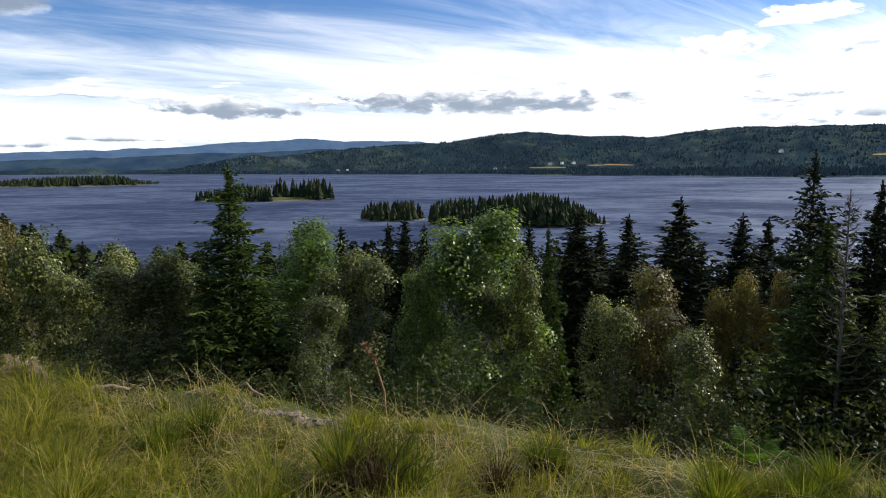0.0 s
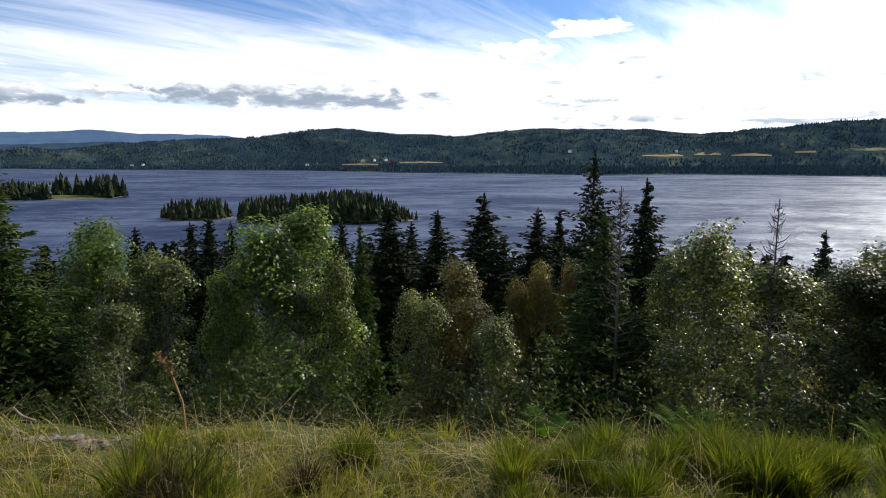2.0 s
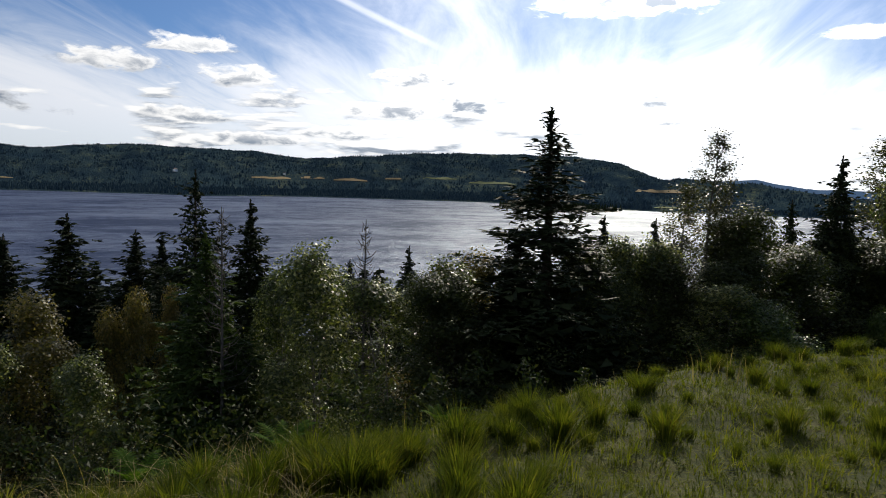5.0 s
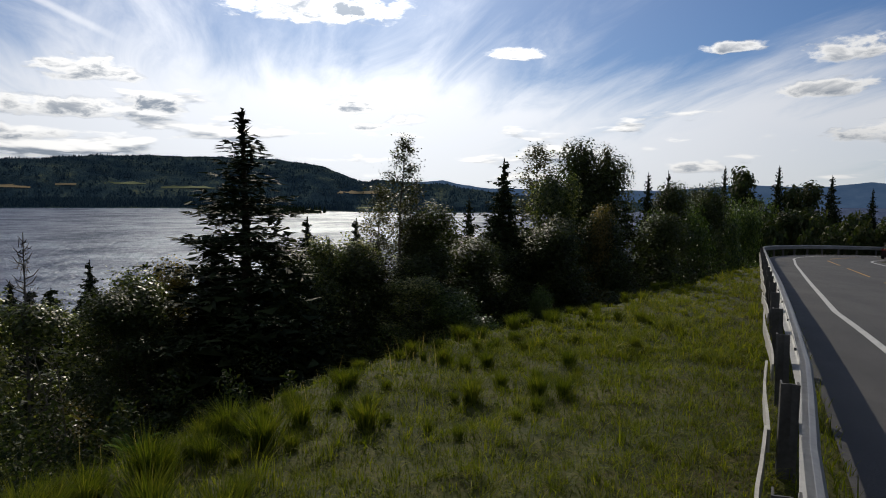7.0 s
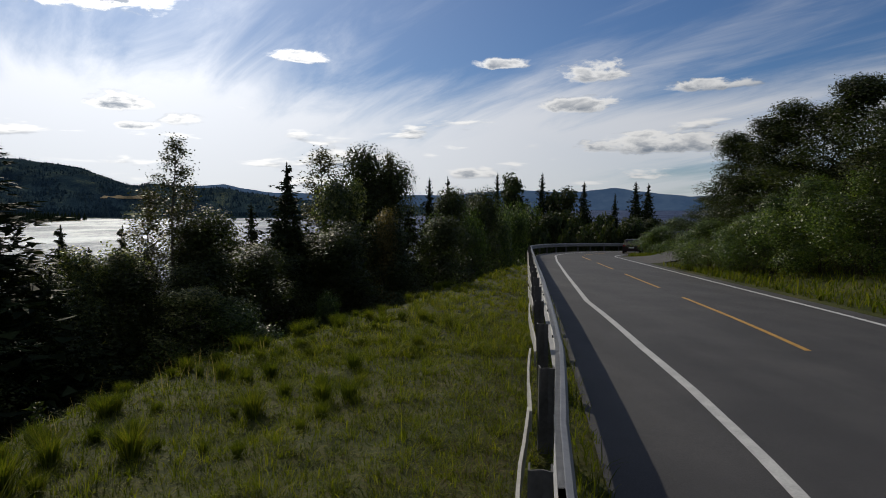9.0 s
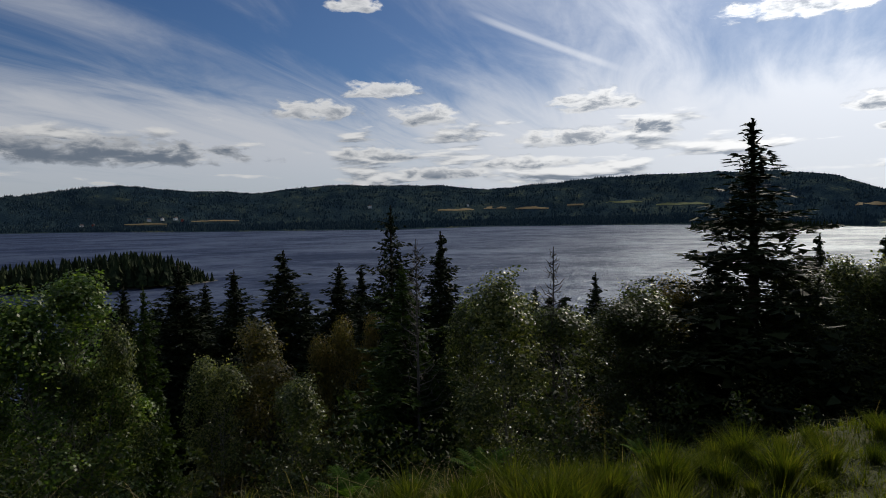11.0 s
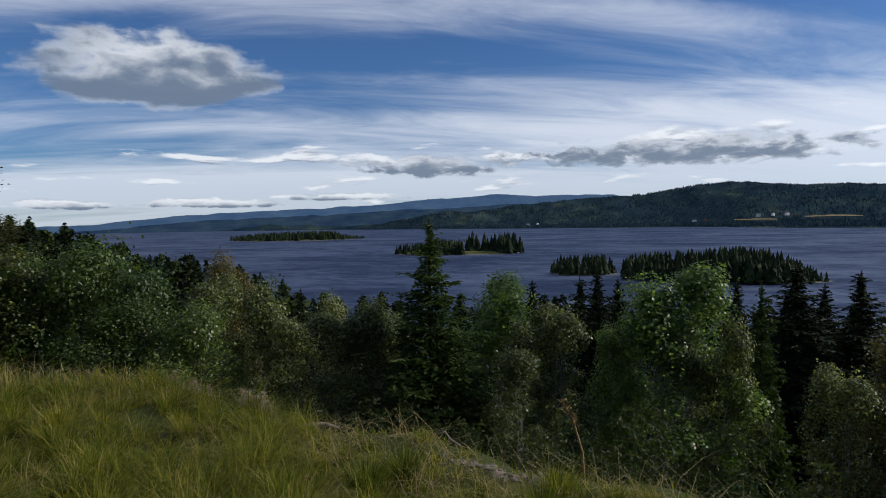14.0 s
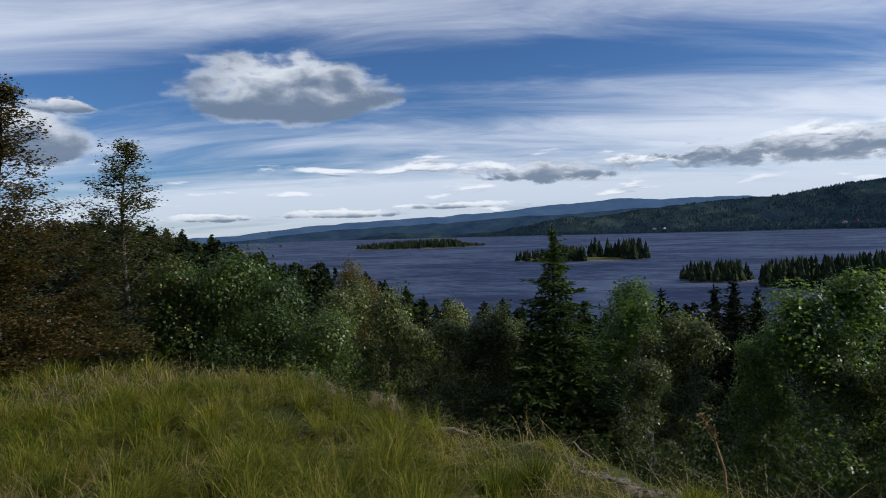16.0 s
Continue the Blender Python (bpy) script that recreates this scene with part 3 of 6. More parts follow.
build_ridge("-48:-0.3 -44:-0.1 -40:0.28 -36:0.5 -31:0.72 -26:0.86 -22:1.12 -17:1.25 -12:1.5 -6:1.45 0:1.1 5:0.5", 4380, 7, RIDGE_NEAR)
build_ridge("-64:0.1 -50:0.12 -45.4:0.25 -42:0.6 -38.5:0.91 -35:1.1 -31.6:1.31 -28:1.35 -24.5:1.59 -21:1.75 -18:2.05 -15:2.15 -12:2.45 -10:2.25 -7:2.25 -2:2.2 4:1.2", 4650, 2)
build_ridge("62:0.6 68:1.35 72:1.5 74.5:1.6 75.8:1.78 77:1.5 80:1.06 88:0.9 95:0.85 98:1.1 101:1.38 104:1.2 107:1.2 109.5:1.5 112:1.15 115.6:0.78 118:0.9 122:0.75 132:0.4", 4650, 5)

# ---------------------------------------------------------------- fields, farms and far woods
def surface_range(az, el):
    """Range at which the far hillside is seen at that height angle."""
    lo, hi = float(interp(az, SHORE)), 3550.0
    t = math.tan(radians(el))
    for _ in range(30):
        mid = (lo + hi) / 2
        p = polar(az, mid)
        if (ground_z(p.x, p.y) - 1.65) / mid < t:
            lo = mid
        else:
            hi = mid
    return lo


def field(az0, az1, el0, el1, mat, label):
    n, m = 18, 6
    verts = []
    for i in range(n + 1):
        az = az0 + (az1 - az0) * i / n
        wave = 0.012 * math.sin(az * 2.3 + el0 * 9)
        end = math.sin(math.pi * min(max(i / n, 0.02), 0.98)) ** 0.35
        top = el0 + (el1 - el0) * end * (0.55 + 0.3 * noise.noise(Vector((az * 1.7, el0 * 9, 0))) + 0.15 * noise.noise(Vector((az * 6.0, el1 * 5, 3))))
        r0, r1 = surface_range(az, el0 + wave), surface_range(az, top + wave)
        for j in range(m + 1):
            p = polar(az, r0 + (max(r1, r0 + 15) - r0) * j / m)
            verts.append((p.x, p.y, ground_z(p.x, p.y) + 1.8))
    faces = [(i * (m + 1) + j, i * (m + 1) + j + 1, (i + 1) * (m + 1) + j + 1, (i + 1) * (m + 1) + j) for i in range(n) for j in range(m)]
    tagged(new("field", mesh_np("field", verts, faces, [mat])), label, "field", "fields across the lake", "structure")


GOLD, GREEN = "ripe golden grain field on the far hillside", "bright green meadow on the far hillside"
field(12.6, 16.4, -0.02, 0.16, FIELD_GOLD, GOLD)
field(7.6, 10.8, -0.22, -0.02, FIELD_GOLD, GOLD)
field(33.5, 36.8, 0.62, 0.90, FIELD_GOLD, GOLD)
field(37.6, 39.6, 0.74, 1.04, FIELD_GOLD, GOLD)
field(40.4, 43.3, 0.66, 1.00, FIELD_GOLD, GOLD)
field(44.9, 46.3, 0.90, 1.15, FIELD_GOLD, GOLD)
field(48.2, 51.2, 1.05, 1.35, FIELD_GREEN, GREEN)
field(52.3, 56.4, 0.78, 1.12, FIELD_GREEN, GREEN)
field(66.6, 71.0, 0.45, 0.88, FIELD_GOLD, GOLD)
field(68.2, 71.0, -0.86, -0.60, FIELD_GREEN, GREEN)
field(-3.0, 0.8, -0.42, -0.30, FIELD_GREEN, GREEN)


def house(az, el, turn, mat, label):
    r = surface_range(az, el)
    p = polar(az, r)
    root = tagged(new("farmhouse"), label, "house", "farmhouses across the lake")
    root.matrix_world = pose(p.x, p.y, ground_z(p.x, p.y) + 4, 0, 0, turn)
    bm = bmesh.new()
    box(bm, 13, 8, 9, pose(0, 0, 2.5))
    part("wall", bm, mat, root)
    bm = bmesh.new()
    v = [bm.verts.new(c) for c in ((-7, -5, 6.6), (7, -5, 6.6), (7, 5, 6.6), (-7, 5, 6.6), (-7, 0, 10.5), (7, 0, 10.5))]
    for f in ((0, 1, 5, 4), (2, 3, 4, 5), (0, 4, 3), (1, 2, 5), (3, 2, 1, 0)):
        bm.faces.new([v[i] for i in f])
    part("roof", bm, ROOF, root)
    for k in (-4, 0, 4):
        bm = bmesh.new()
        box(bm, 1.4, 0.2, 1.6, pose(k, -4.05, 3.4))
        part("window", bm, ROOF, root)


RED_PAINT = plain("red_paint", (0.22, 0.04, 0.03), (0.32, 0.07, 0.05), 0.5, 0.8)
for haz, hel, hturn, red in ((-9.2, -0.45, 20, 0), (-8.4, -0.42, 70, 0), (4.6, -0.38, 30, 0), (5.4, -0.32, 80, 1), (9.4, 0.02, 10, 0), (10.4, 0.08, 60, 0), (11.4, 0.1, 35, 0),
                             (11.9, -0.05, 75, 1), (27.5, 0.9, 15, 0), (36.2, 0.95, 50, 0), (57.4, -0.5, 20, 0), (58.4, -0.42, 65, 0), (59.3, -0.5, 40, 1)):
    house(haz, hel, hturn, RED_PAINT if red else PLASTER, "red wooden farmhouse on the far shore" if red else "white wooden farmhouse on the far shore")


def cone_wood(name, pts, heights, widths, mat, sides=5, layers=1, seed=0, jag=0.3):
    """Many small conifers in one mesh: stacked ragged skirts."""
    rng = np.random.default_rng(seed)
    n = len(pts)
    verts, faces, base = [], [], 0
    for k in range(layers):
        z0, z1 = 0.06 + 0.80 * k / layers, min(1.0, 0.06 + 0.80 * (k + 1) / layers + 0.25)
        if k == layers - 1:
            z1 = 1.0
        wk = 1.0 - 0.86 * k / max(layers, 1)
        a = rng.random((n, 1)) * 6.28 + np.arange(sides)[None, :] * 6.283 / sides
        rad = widths[:, None] * 0.5 * wk * (1 - jag + 2 * jag * rng.random((n, sides)))
        low = np.stack([pts[:, 0:1] + rad * np.cos(a), pts[:, 1:2] + rad * np.sin(a), pts[:, 2:3] + heights[:, None] * (z0 + 0.05 * rng.standard_normal((n, sides)))], axis=2)
        top = np.stack([pts[:, 0], pts[:, 1], pts[:, 2] + heights * z1], axis=1)[:, None, :]
        verts.append(np.concatenate([low, top], axis=1).reshape(-1, 3))
        i = np.arange(n)[:, None] * (sides + 1) + base
        j = np.arange(sides)[None, :]
        faces.append(np.stack([i + j, i + (j + 1) % sides, i + sides + 0 * j], axis=2).reshape(-1, 3))
        base += n * (sides + 1)
    return new(name, mesh_np(name, np.vstack(verts), np.vstack(faces), [mat]))


def far_woods():
    rng = np.random.default_rng(7)
    n = 44000
    az = rng.uniform(-24, 92, n)
    k = rng.random(n)
    rs = interp(az, SHORE)
    r = np.where(k < 0.36, rs + 5 + np.where((az > 8) & (az < 62), 230, 90) * rng.random(n), np.where(k < 0.55, 3600 - 60 * rng.random(n), rs + (3600 - rs) * rng.random(n)))
    x, y = r * np.sin(np.radians(az)), r * np.cos(np.radians(az))
    z = land(x, y)
    open_ground = (k > 0.55) & (fbm(az * 0.9, z * 0.035, 41, 3) > 0.2)
    ok = (z > LAKE + 0.5) & ~open_ground
    # leave the fields open
    el = np.degrees(np.arctan2(z - 1.65, r))
    for a0, a1, e0, e1 in ((12.6, 16.4, -0.2, 0.16), (7.6, 10.8, -0.4, 0.0), (24, 31.5, 0.4, 0.82), (33.3, 43.5, 0.4, 0.98), (44.8, 46.5, 0.7, 1.15), (48, 51.4, 0.8, 1.35), (52, 56.6, 0.6, 1.12), (66.4, 71.2, 0.25, 0.88), (68, 71.2, -1.1, -0.6)):
        ok &= ~((az > a0) & (az < a1) & (el > e0) & (el < e1))
    pts = np.stack([x, y, z - 1.0], axis=1)[ok]
    h = np.where((k > 0.36) & (k < 0.55), rng.uniform(4, 8, n), rng.uniform(6, 13, n))[ok]
    ob = cone_wood("far_wood", pts, h, h * rng.uniform(0.5, 0.9, len(h)), NEEDLE_HAZY, 5, 1, 3)
    tagged(ob, "dense dark conifer forest covering the far shore and hills", "forest", kind="stuff")


# needles paler and bluer than the near ones: painted distance haze
NEEDLE_HAZY = leaf("hazy_far_conifers", [(0.2, (0.020, 0.038, 0.054)), (0.55, (0.038, 0.065, 0.078)), (0.85, (0.078, 0.105, 0.095))], 0.0, 1.0, 0.0, 0.004)
far_woods()


def stand(name, trees, seed, shapes, mat, label):
    """Many trees in one mesh, each a turned copy of one of a few tree shapes of unit size. Rows of x, y, z, height, width."""
    rng = np.random.default_rng(seed)
    out = []
    for q, (x, y, z, h, w) in enumerate(trees):
        a = rng.random() * 6.283
        v = shapes[int(rng.integers(len(shapes)))] * np.array([w, w, h])
        out.append(np.stack([v[:, 0] * math.cos(a) - v[:, 1] * math.sin(a) + x, v[:, 0] * math.sin(a) + v[:, 1] * math.cos(a) + y, v[:, 2] + z], axis=1))
    v = np.vstack(out)
    ob = new(name, mesh_np(name, v, np.arange(len(v)).reshape(-1, 3), [mat]))
    tagged(ob, label, "forest", kind="stuff")


def unit_shape(pair, w, h):
    """The triangles of a crown, scaled to unit width and height; the meshes themselves are not kept."""
    crown = pair[1]
    crown.calc_loop_triangles()
    co = np.empty(len(crown.vertices) * 3, dtype=np.float32)
    crown.vertices.foreach_get("co", co)
    idx = np.empty(len(crown.loop_triangles) * 3, dtype=np.int32)
    crown.loop_triangles.foreach_get("vertices", idx)
    for me in pair:
        bpy.data.meshes.remove(me)
    return co.reshape(-1, 3)[idx] / np.array([w, w, h])


# ---------------------------------------------------------------- trees
def tube(points, radii, sides=6):
    """Vertices and quads of a tapering tube."""
    pts = [Vector(p) for p in points]
    verts, faces = [], []
    for i, p in enumerate(pts):
        d = (pts[min(i + 1, len(pts) - 1)] - pts[max(i - 1, 0)]).normalized()
        u = d.orthogonal().normalized()
        w = d.cross(u)
        for k in range(sides):
            a = 2 * math.pi * k / sides
            verts.append(p + (u * math.cos(a) + w * math.sin(a)) * radii[i])
    for i in range(len(pts) - 1):
        for k in range(sides):
            m = (k + 1) % sides
            faces.append((i * sides + k, i * sides + m, (i + 1) * sides + m, (i + 1) * sides + k))
    return [tuple(v) for v in verts], faces


class Soup:
    """Gathers vertices and faces."""

    def __init__(self):
        self.v, self.f = [], []

    def put(self, verts, faces):
        n = len(self.v)
        self.v.extend(verts)
        self.f.extend(tuple(i + n for i in f) for f in faces)


def spruce_meshes(seed, h, w, mat, sparse=0.0, bare=0.05, whorls=26, taper=0.9, step=0.06, core=1500, wild=0.15, perk=1.0, each=8, loose=0.4):
    """A trunk, and boughs in whorls: each bough carries side twigs, each twig many short needle shoots."""
    rng = np.random.default_rng(seed)
    soup = Soup()
    soup.put(*tube([(0, 0, -0.4), (0.02, 0, h * 0.3), (0, 0.02, h * 0.7), (0, 0, h)], [0.010 * h, 0.007 * h, 0.004 * h, 0.001 * h], 7))
    k = np.repeat(1 - (1 - (np.arange(whorls) + rng.uniform(0.0, 0.4, whorls)) / whorls) ** 1.3, each)
    inter = np.tile(np.arange(each) >= 5, whorls)
    k = np.clip(bare + (0.97 - bare) * (k + np.where(inter, rng.uniform(0.0, 1.0, len(k)), rng.normal(0, loose, len(k))) / whorls), bare, 0.985)
    keep = rng.random(len(k)) > sparse * (0.5 + 0.5 * k)
    k, inter = k[keep], inter[keep]
    n = len(k)
    phi = rng.random(n) * 6.283
    ln = w / 2 * (1 - k) ** taper * rng.uniform(0.78, 1.08, n) * np.where(inter, 0.72, 1.0) + 0.004 * h
    ln *= np.where(rng.random(n) < wild, rng.uniform(1.1, 1.4, n), 1.0) * (1 - 0.3 * smooth(0.15, 0.0, k))
    pitch = (-0.22 + 0.62 * k ** 2) * perk + rng.normal(0, 0.09, n)
    sag, lift = 0.36 * (1 - k), 0.22 * (1 - 0.6 * k)

    def at(i, t):
        out = ln[i] * t
        up = ln[i] * (pitch[i] * t - sag[i] * t * t + lift[i] * t ** 3)
        return np.stack([np.cos(phi[i]) * out, np.sin(phi[i]) * out, k[i] * h + up], axis=1)

    def grow(i, m):
        """Every i taken m[i] times, with a running share of 0 to 1."""
        j = np.repeat(np.arange(len(i)), m)
        start = np.repeat(np.cumsum(m) - m, m)
        return j, (np.arange(len(j)) - start + rng.random(len(j))) / np.repeat(m, m)

    def rod(p0, p1, wide):
        d = p1 - p0
        s = np.cross(d, rng.normal(0, 1, d.shape))
        s *= wide / (np.linalg.norm(s, axis=1)[:, None] + 1e-6)
        return np.stack([p0 - s, p0 + s, p1], axis=1)

    i = np.arange(n)
    tris = [rod(at(i, np.zeros(n)), at(i, np.ones(n) * 0.7), 0.05 * step + 0.0015 * h)]
    thick = 0.29 if step < 0.1 else 0.30 if step < 0.3 else 0.42
    j, t = grow(i, np.maximum(2 if step < 0.3 else 1, (ln / step).astype(int)))
    b = i[j]
    base = at(b, 0.08 + 0.92 * t)
    for sgn in (-1, 1):
        a = phi[b] + sgn * rng.uniform(0.45, 1.05, len(b))
        tl = (0.42 * ln[b] ** 0.9 * (1.02 - t) ** 0.65 + 0.4 * step) * rng.uniform(0.6, 1.25, len(b)) * np.clip((1 - k[b]) * 5, 0.2, 1)
        way = np.stack([np.cos(a), np.sin(a), rng.uniform(-0.95, 0.05, len(b)) * (1 - 0.6 * k[b]) + 0.12 * k[b]], axis=1)
        jj, f = grow(np.arange(len(b)), np.maximum(1, (tl / (1.25 * step)).astype(int)))
        q = base[jj] + way[jj] * (tl[jj] * f)[:, None]
        q[:, 2] -= 0.35 * tl[jj] * f * f * (1 - k[b[jj]])
        for turn in (-0.75, 0.15, 0.8):
            aa = a[jj] + turn + rng.normal(0, 0.25, len(jj))
            d = np.stack([np.cos(aa), np.sin(aa), rng.uniform(-0.75, 0.25, len(jj))], axis=1)
            tris.append(rod(q, q + d * (step * rng.uniform(0.8, 1.7, len(jj)) * np.clip((1 - k[b[jj]]) * 4 + 0.3, 0.45, 1))[:, None], thick * step))
    # dense dark inside
    kk = 1 - rng.random(core) ** 0.75 * 0.985
    rr, a = w / 2 * (1 - kk) ** (taper + 0.12) * 0.84 * np.sqrt(rng.random(core)), rng.random(core) * 6.283
    c = np.stack([rr * np.cos(a), rr * np.sin(a), kk * h * 0.97 - 0.2 * rr], axis=1)
    u, v = np.clip(rng.normal(0, 1, (core, 3)), -1.3, 1.3) * (0.0035 * h + 0.010 * h * (1 - kk[:, None])), np.clip(rng.normal(0, 1, (core, 3)), -1.3, 1.3) * (0.0035 * h + 0.010 * h * (1 - kk[:, None]))
    tris.append(np.stack([c - u, c + u, c + v], axis=1))
    # the leader and its short upright shoots
    m = 26
    zz, a = h * np.linspace(0.93, 1.0, m), np.arange(m) * 2.4
    c = np.stack([np.zeros(m), np.zeros(m), zz], axis=1)
    tris.append(rod(c, c + np.stack([np.cos(a), np.sin(a), np.full(m, 2.2)], axis=1) * (0.010 * h * (1.2 - np.linspace(0, 1, m)))[:, None], 0.0022 * h))
    v = np.concatenate(tris).reshape(-1, 3)
    crown = mesh_np("crown", v, np.arange(len(v)).reshape(-1, 3), [mat])
    trunk = mesh_np("trunk", soup.v, soup.f, [BARK], flat=False)
    return trunk, crown


def snag_meshes(seed, h, w, bark):
    """A dead young spruce: a thin bare stem with thin upswept twigs."""
    rng = np.random.default_rng(seed)
    soup = Soup()
    soup.put(*tube([(0, 0, -0.3), (0, 0, h * 0.5), (0.02, 0, h)], [0.008 * h, 0.005 * h, 0.0012 * h], 6))
    for b in range(70):
        k = 0.25 + 0.73 * b / 70
        a, ln = rng.random() * 6.283, w / 2 * (1.05 - k) ** 0.8 * rng.uniform(0.7, 1.1)
        p0 = np.array([0.02 * k, 0, k * h])
        p1 = p0 + np.array([math.cos(a) * ln * 0.6, math.sin(a) * ln * 0.6, ln * 0.25])
        p2 = p0 + np.array([math.cos(a) * ln, math.sin(a) * ln, ln * 0.75])
        soup.put(*tube([p0, p1, p2], [0.0022 * h, 0.0016 * h, 0.0007 * h], 4))
    twig = Soup()
    for b in range(260):
        k = 0.2 + 0.78 * rng.random()
        a, ln = rng.random() * 6.283, w / 2 * (1.05 - k) * rng.uniform(0.2, 0.8)
        p0 = np.array([math.cos(a) * ln, math.sin(a) * ln, k * h + 0.3 * ln])
        d = rng.normal(0, 0.05, 3) * h * 0.2
        twig.put(*tube([p0, p0 + d + np.array([0, 0, 0.01 * h])], [0.0011 * h, 0.0005 * h], 3))
    return mesh_np("trunk", soup.v, soup.f, [bark], flat=False), mesh_np("spray", twig.v, twig.f, [bark], flat=False)


def leafy_meshes(seed, h, w, leaf_mat, bark, leaves=14000, size=0.06, form="oval", stems=1, low=0.1, clumps=120, thick=0.0075):
    """A trunk or a few stems, thin rising limbs, and leaves in loose clumps about the limb ends."""
    rng = np.random.default_rng(seed)
    soup, twigs, lobes = Soup(), [], []
    axes = []
    for st in range(stems):
        lean = rng.normal(0, 0.02 if stems == 1 else 0.07, 2)
        tall = h * (0.96 if st == 0 else rng.uniform(0.82, 0.97))
        axis = [np.array([lean[0] * tall * k + 0.012 * h * math.sin(5 * k + seed + st) * k, lean[1] * tall * k + 0.012 * h * math.cos(4 * k + seed) * k, tall * k - 0.3 * (k == 0)]) for k in (0, 0.2, 0.4, 0.6, 0.8, 1.0)]
        soup.put(*tube(axis, [thick * h * q for q in (1.0, 0.85, 0.66, 0.45, 0.25, 0.06)], 7))
        axes.append((axis, tall))
    count = clumps if form == "oval" else 150
    for b in range(count):
        axis, tall = axes[b % stems]
        k = low + (1.0 - low) * ((b + rng.random()) / count) ** (0.85 if form == "oval" else 1.05)
        kk = (k - low) / (1 - low)
        phi = rng.random() * 6.283
        if form == "oval":
            full = (0.52 + 0.48 * math.sin(math.pi * min(1.0, kk * 1.05 + 0.08))) * (1 - kk ** 2.3) ** 0.66
            rad = w / 2 * full * (0.30 + 0.70 * math.sqrt(rng.random())) * (1 + 0.22 * math.sin(2 * phi + seed) + 0.20 * math.sin(5 * kk * 3 + 3 * phi))
            rise = rng.uniform(0.7, 1.5) * rad
        else:
            rad = w / 2 * ((1 - kk) ** 0.85 + 0.05) * rng.uniform(0.5, 1.12)
            rise = rng.uniform(1.0, 2.0) * rad
        z = k * (h if form == "slim" else tall * 1.03)
        z0 = min(max(0.05 * h, z - rise), tall * 0.985)
        i = min(int(z0 / tall / 0.2), 4)
        p0 = axis[i] + (axis[i + 1] - axis[i]) * (z0 / tall - 0.2 * i) / 0.2
        p2 = np.array([p0[0] + math.cos(phi) * rad, p0[1] + math.sin(phi) * rad, z])
        p1 = p0 * 0.45 + p2 * 0.55 + np.array([0, 0, (-0.10 if form == "oval" else 0.10) * rise])
        if form == "oval" and (b % 3 == 0 or kk > 0.92):
            lobes.append(p2)
        r0 = thick * h * (0.30 if form == "oval" else 0.13)
        soup.put(*tube([p0, p1, p2], [r0, r0 * 0.6, r0 * 0.2], 3))
        for q in range(6 if form == "oval" else 5):
            t = rng.uniform(0.35, 1.0)
            base = p1 * (1 - t) + p2 * t
            a2 = phi + rng.normal(0, 1.0)
            l2 = (0.10 if form == "oval" else 0.085) * w * rng.uniform(0.5, 1.4) * (1 if form == "oval" else 1.15 - 0.6 * kk)
            e = base + np.array([math.cos(a2) * l2, math.sin(a2) * l2, l2 * (rng.uniform(0.1, 1.3) if form == "oval" else rng.uniform(-0.5, 0.9))])
            soup.put(*tube([base, e], [r0 * 0.28, r0 * 0.1], 3))
            twigs.append((base, e, 1.0 if form == "oval" else 0.12 + (1 - kk) ** 1.3))
        if form == "slim":
            twigs.append((p1, p2, 0.6 + 1.2 * (1 - kk)))
            twigs.append((p0 * 0.7 + p1 * 0.3, p1, 0.6 + 1.2 * (1 - kk)))
    ends = np.array([(t[0], t[1]) for t in twigs])
    weight = np.array([t[2] for t in twigs]) * rng.uniform(0.25, 1.75, len(twigs))
    pick = rng.choice(len(ends), leaves, p=weight / weight.sum())
    t = rng.random((leaves, 1)) * 1.1
    loose = 0.026 if form == "oval" else 0.028
    c = ends[pick, 0] * (1 - t) + ends[pick, 1] * t + np.clip(rng.normal(0, 1, (leaves, 3)), -1.7, 1.7) * loose * w
    face = rng.normal(0, 1, (leaves, 3)) + np.array([0, 0, 0.8])
    if lobes:
        # most leaves clothe rounded lobes about the limb ends, facing outwards
        heart = np.array(lobes)
        reach = 0.13 * w * rng.uniform(0.6, 1.4, len(heart))
        m = int(leaves * 0.72)
        which = rng.choice(len(heart), m, p=reach ** 2 / (reach ** 2).sum())
        d = rng.normal(0, 1, (m, 3)) + np.array([0, 0, 0.25])
        d /= np.linalg.norm(d, axis=1)[:, None]
        c[:m] = heart[which] + d * (reach[which] * rng.uniform(0.35, 1.12, m) ** 0.6)[:, None] * np.array([1, 1, 0.9])
        face[:m] = d * 1.3 + np.array([0, 0, 0.5]) + rng.normal(0, 0.55, (m, 3))
    u = np.cross(face, rng.normal(0, 1, (leaves, 3)))
    u /= np.linalg.norm(u, axis=1)[:, None] + 1e-6
    v = np.cross(face, u)
    v /= np.linalg.norm(v, axis=1)[:, None] + 1e-6
    s = size * rng.uniform(0.6, 1.5, (leaves, 1))
    verts = np.stack([c - u * s * 0.5, c + v * s * 0.38 - u * s * 0.08, c + u * s * 0.55, c - v * s * 0.38 - u * s * 0.08], axis=1).reshape(-1, 3)
    crown = mesh_np("crown", verts, np.arange(leaves * 4).reshape(-1, 4), [leaf_mat])
    trunk = mesh_np("trunk", soup.v, soup.f, [bark], flat=False)
    return trunk, crown


LEAF_UNDER = leaf("undergrowth_leaves", [(0.2, (0.014, 0.024, 0.008)), (0.55, (0.028, 0.042, 0.013)), (0.9, (0.06, 0.06, 0.022))], 0.3, 0.6, 0.15)


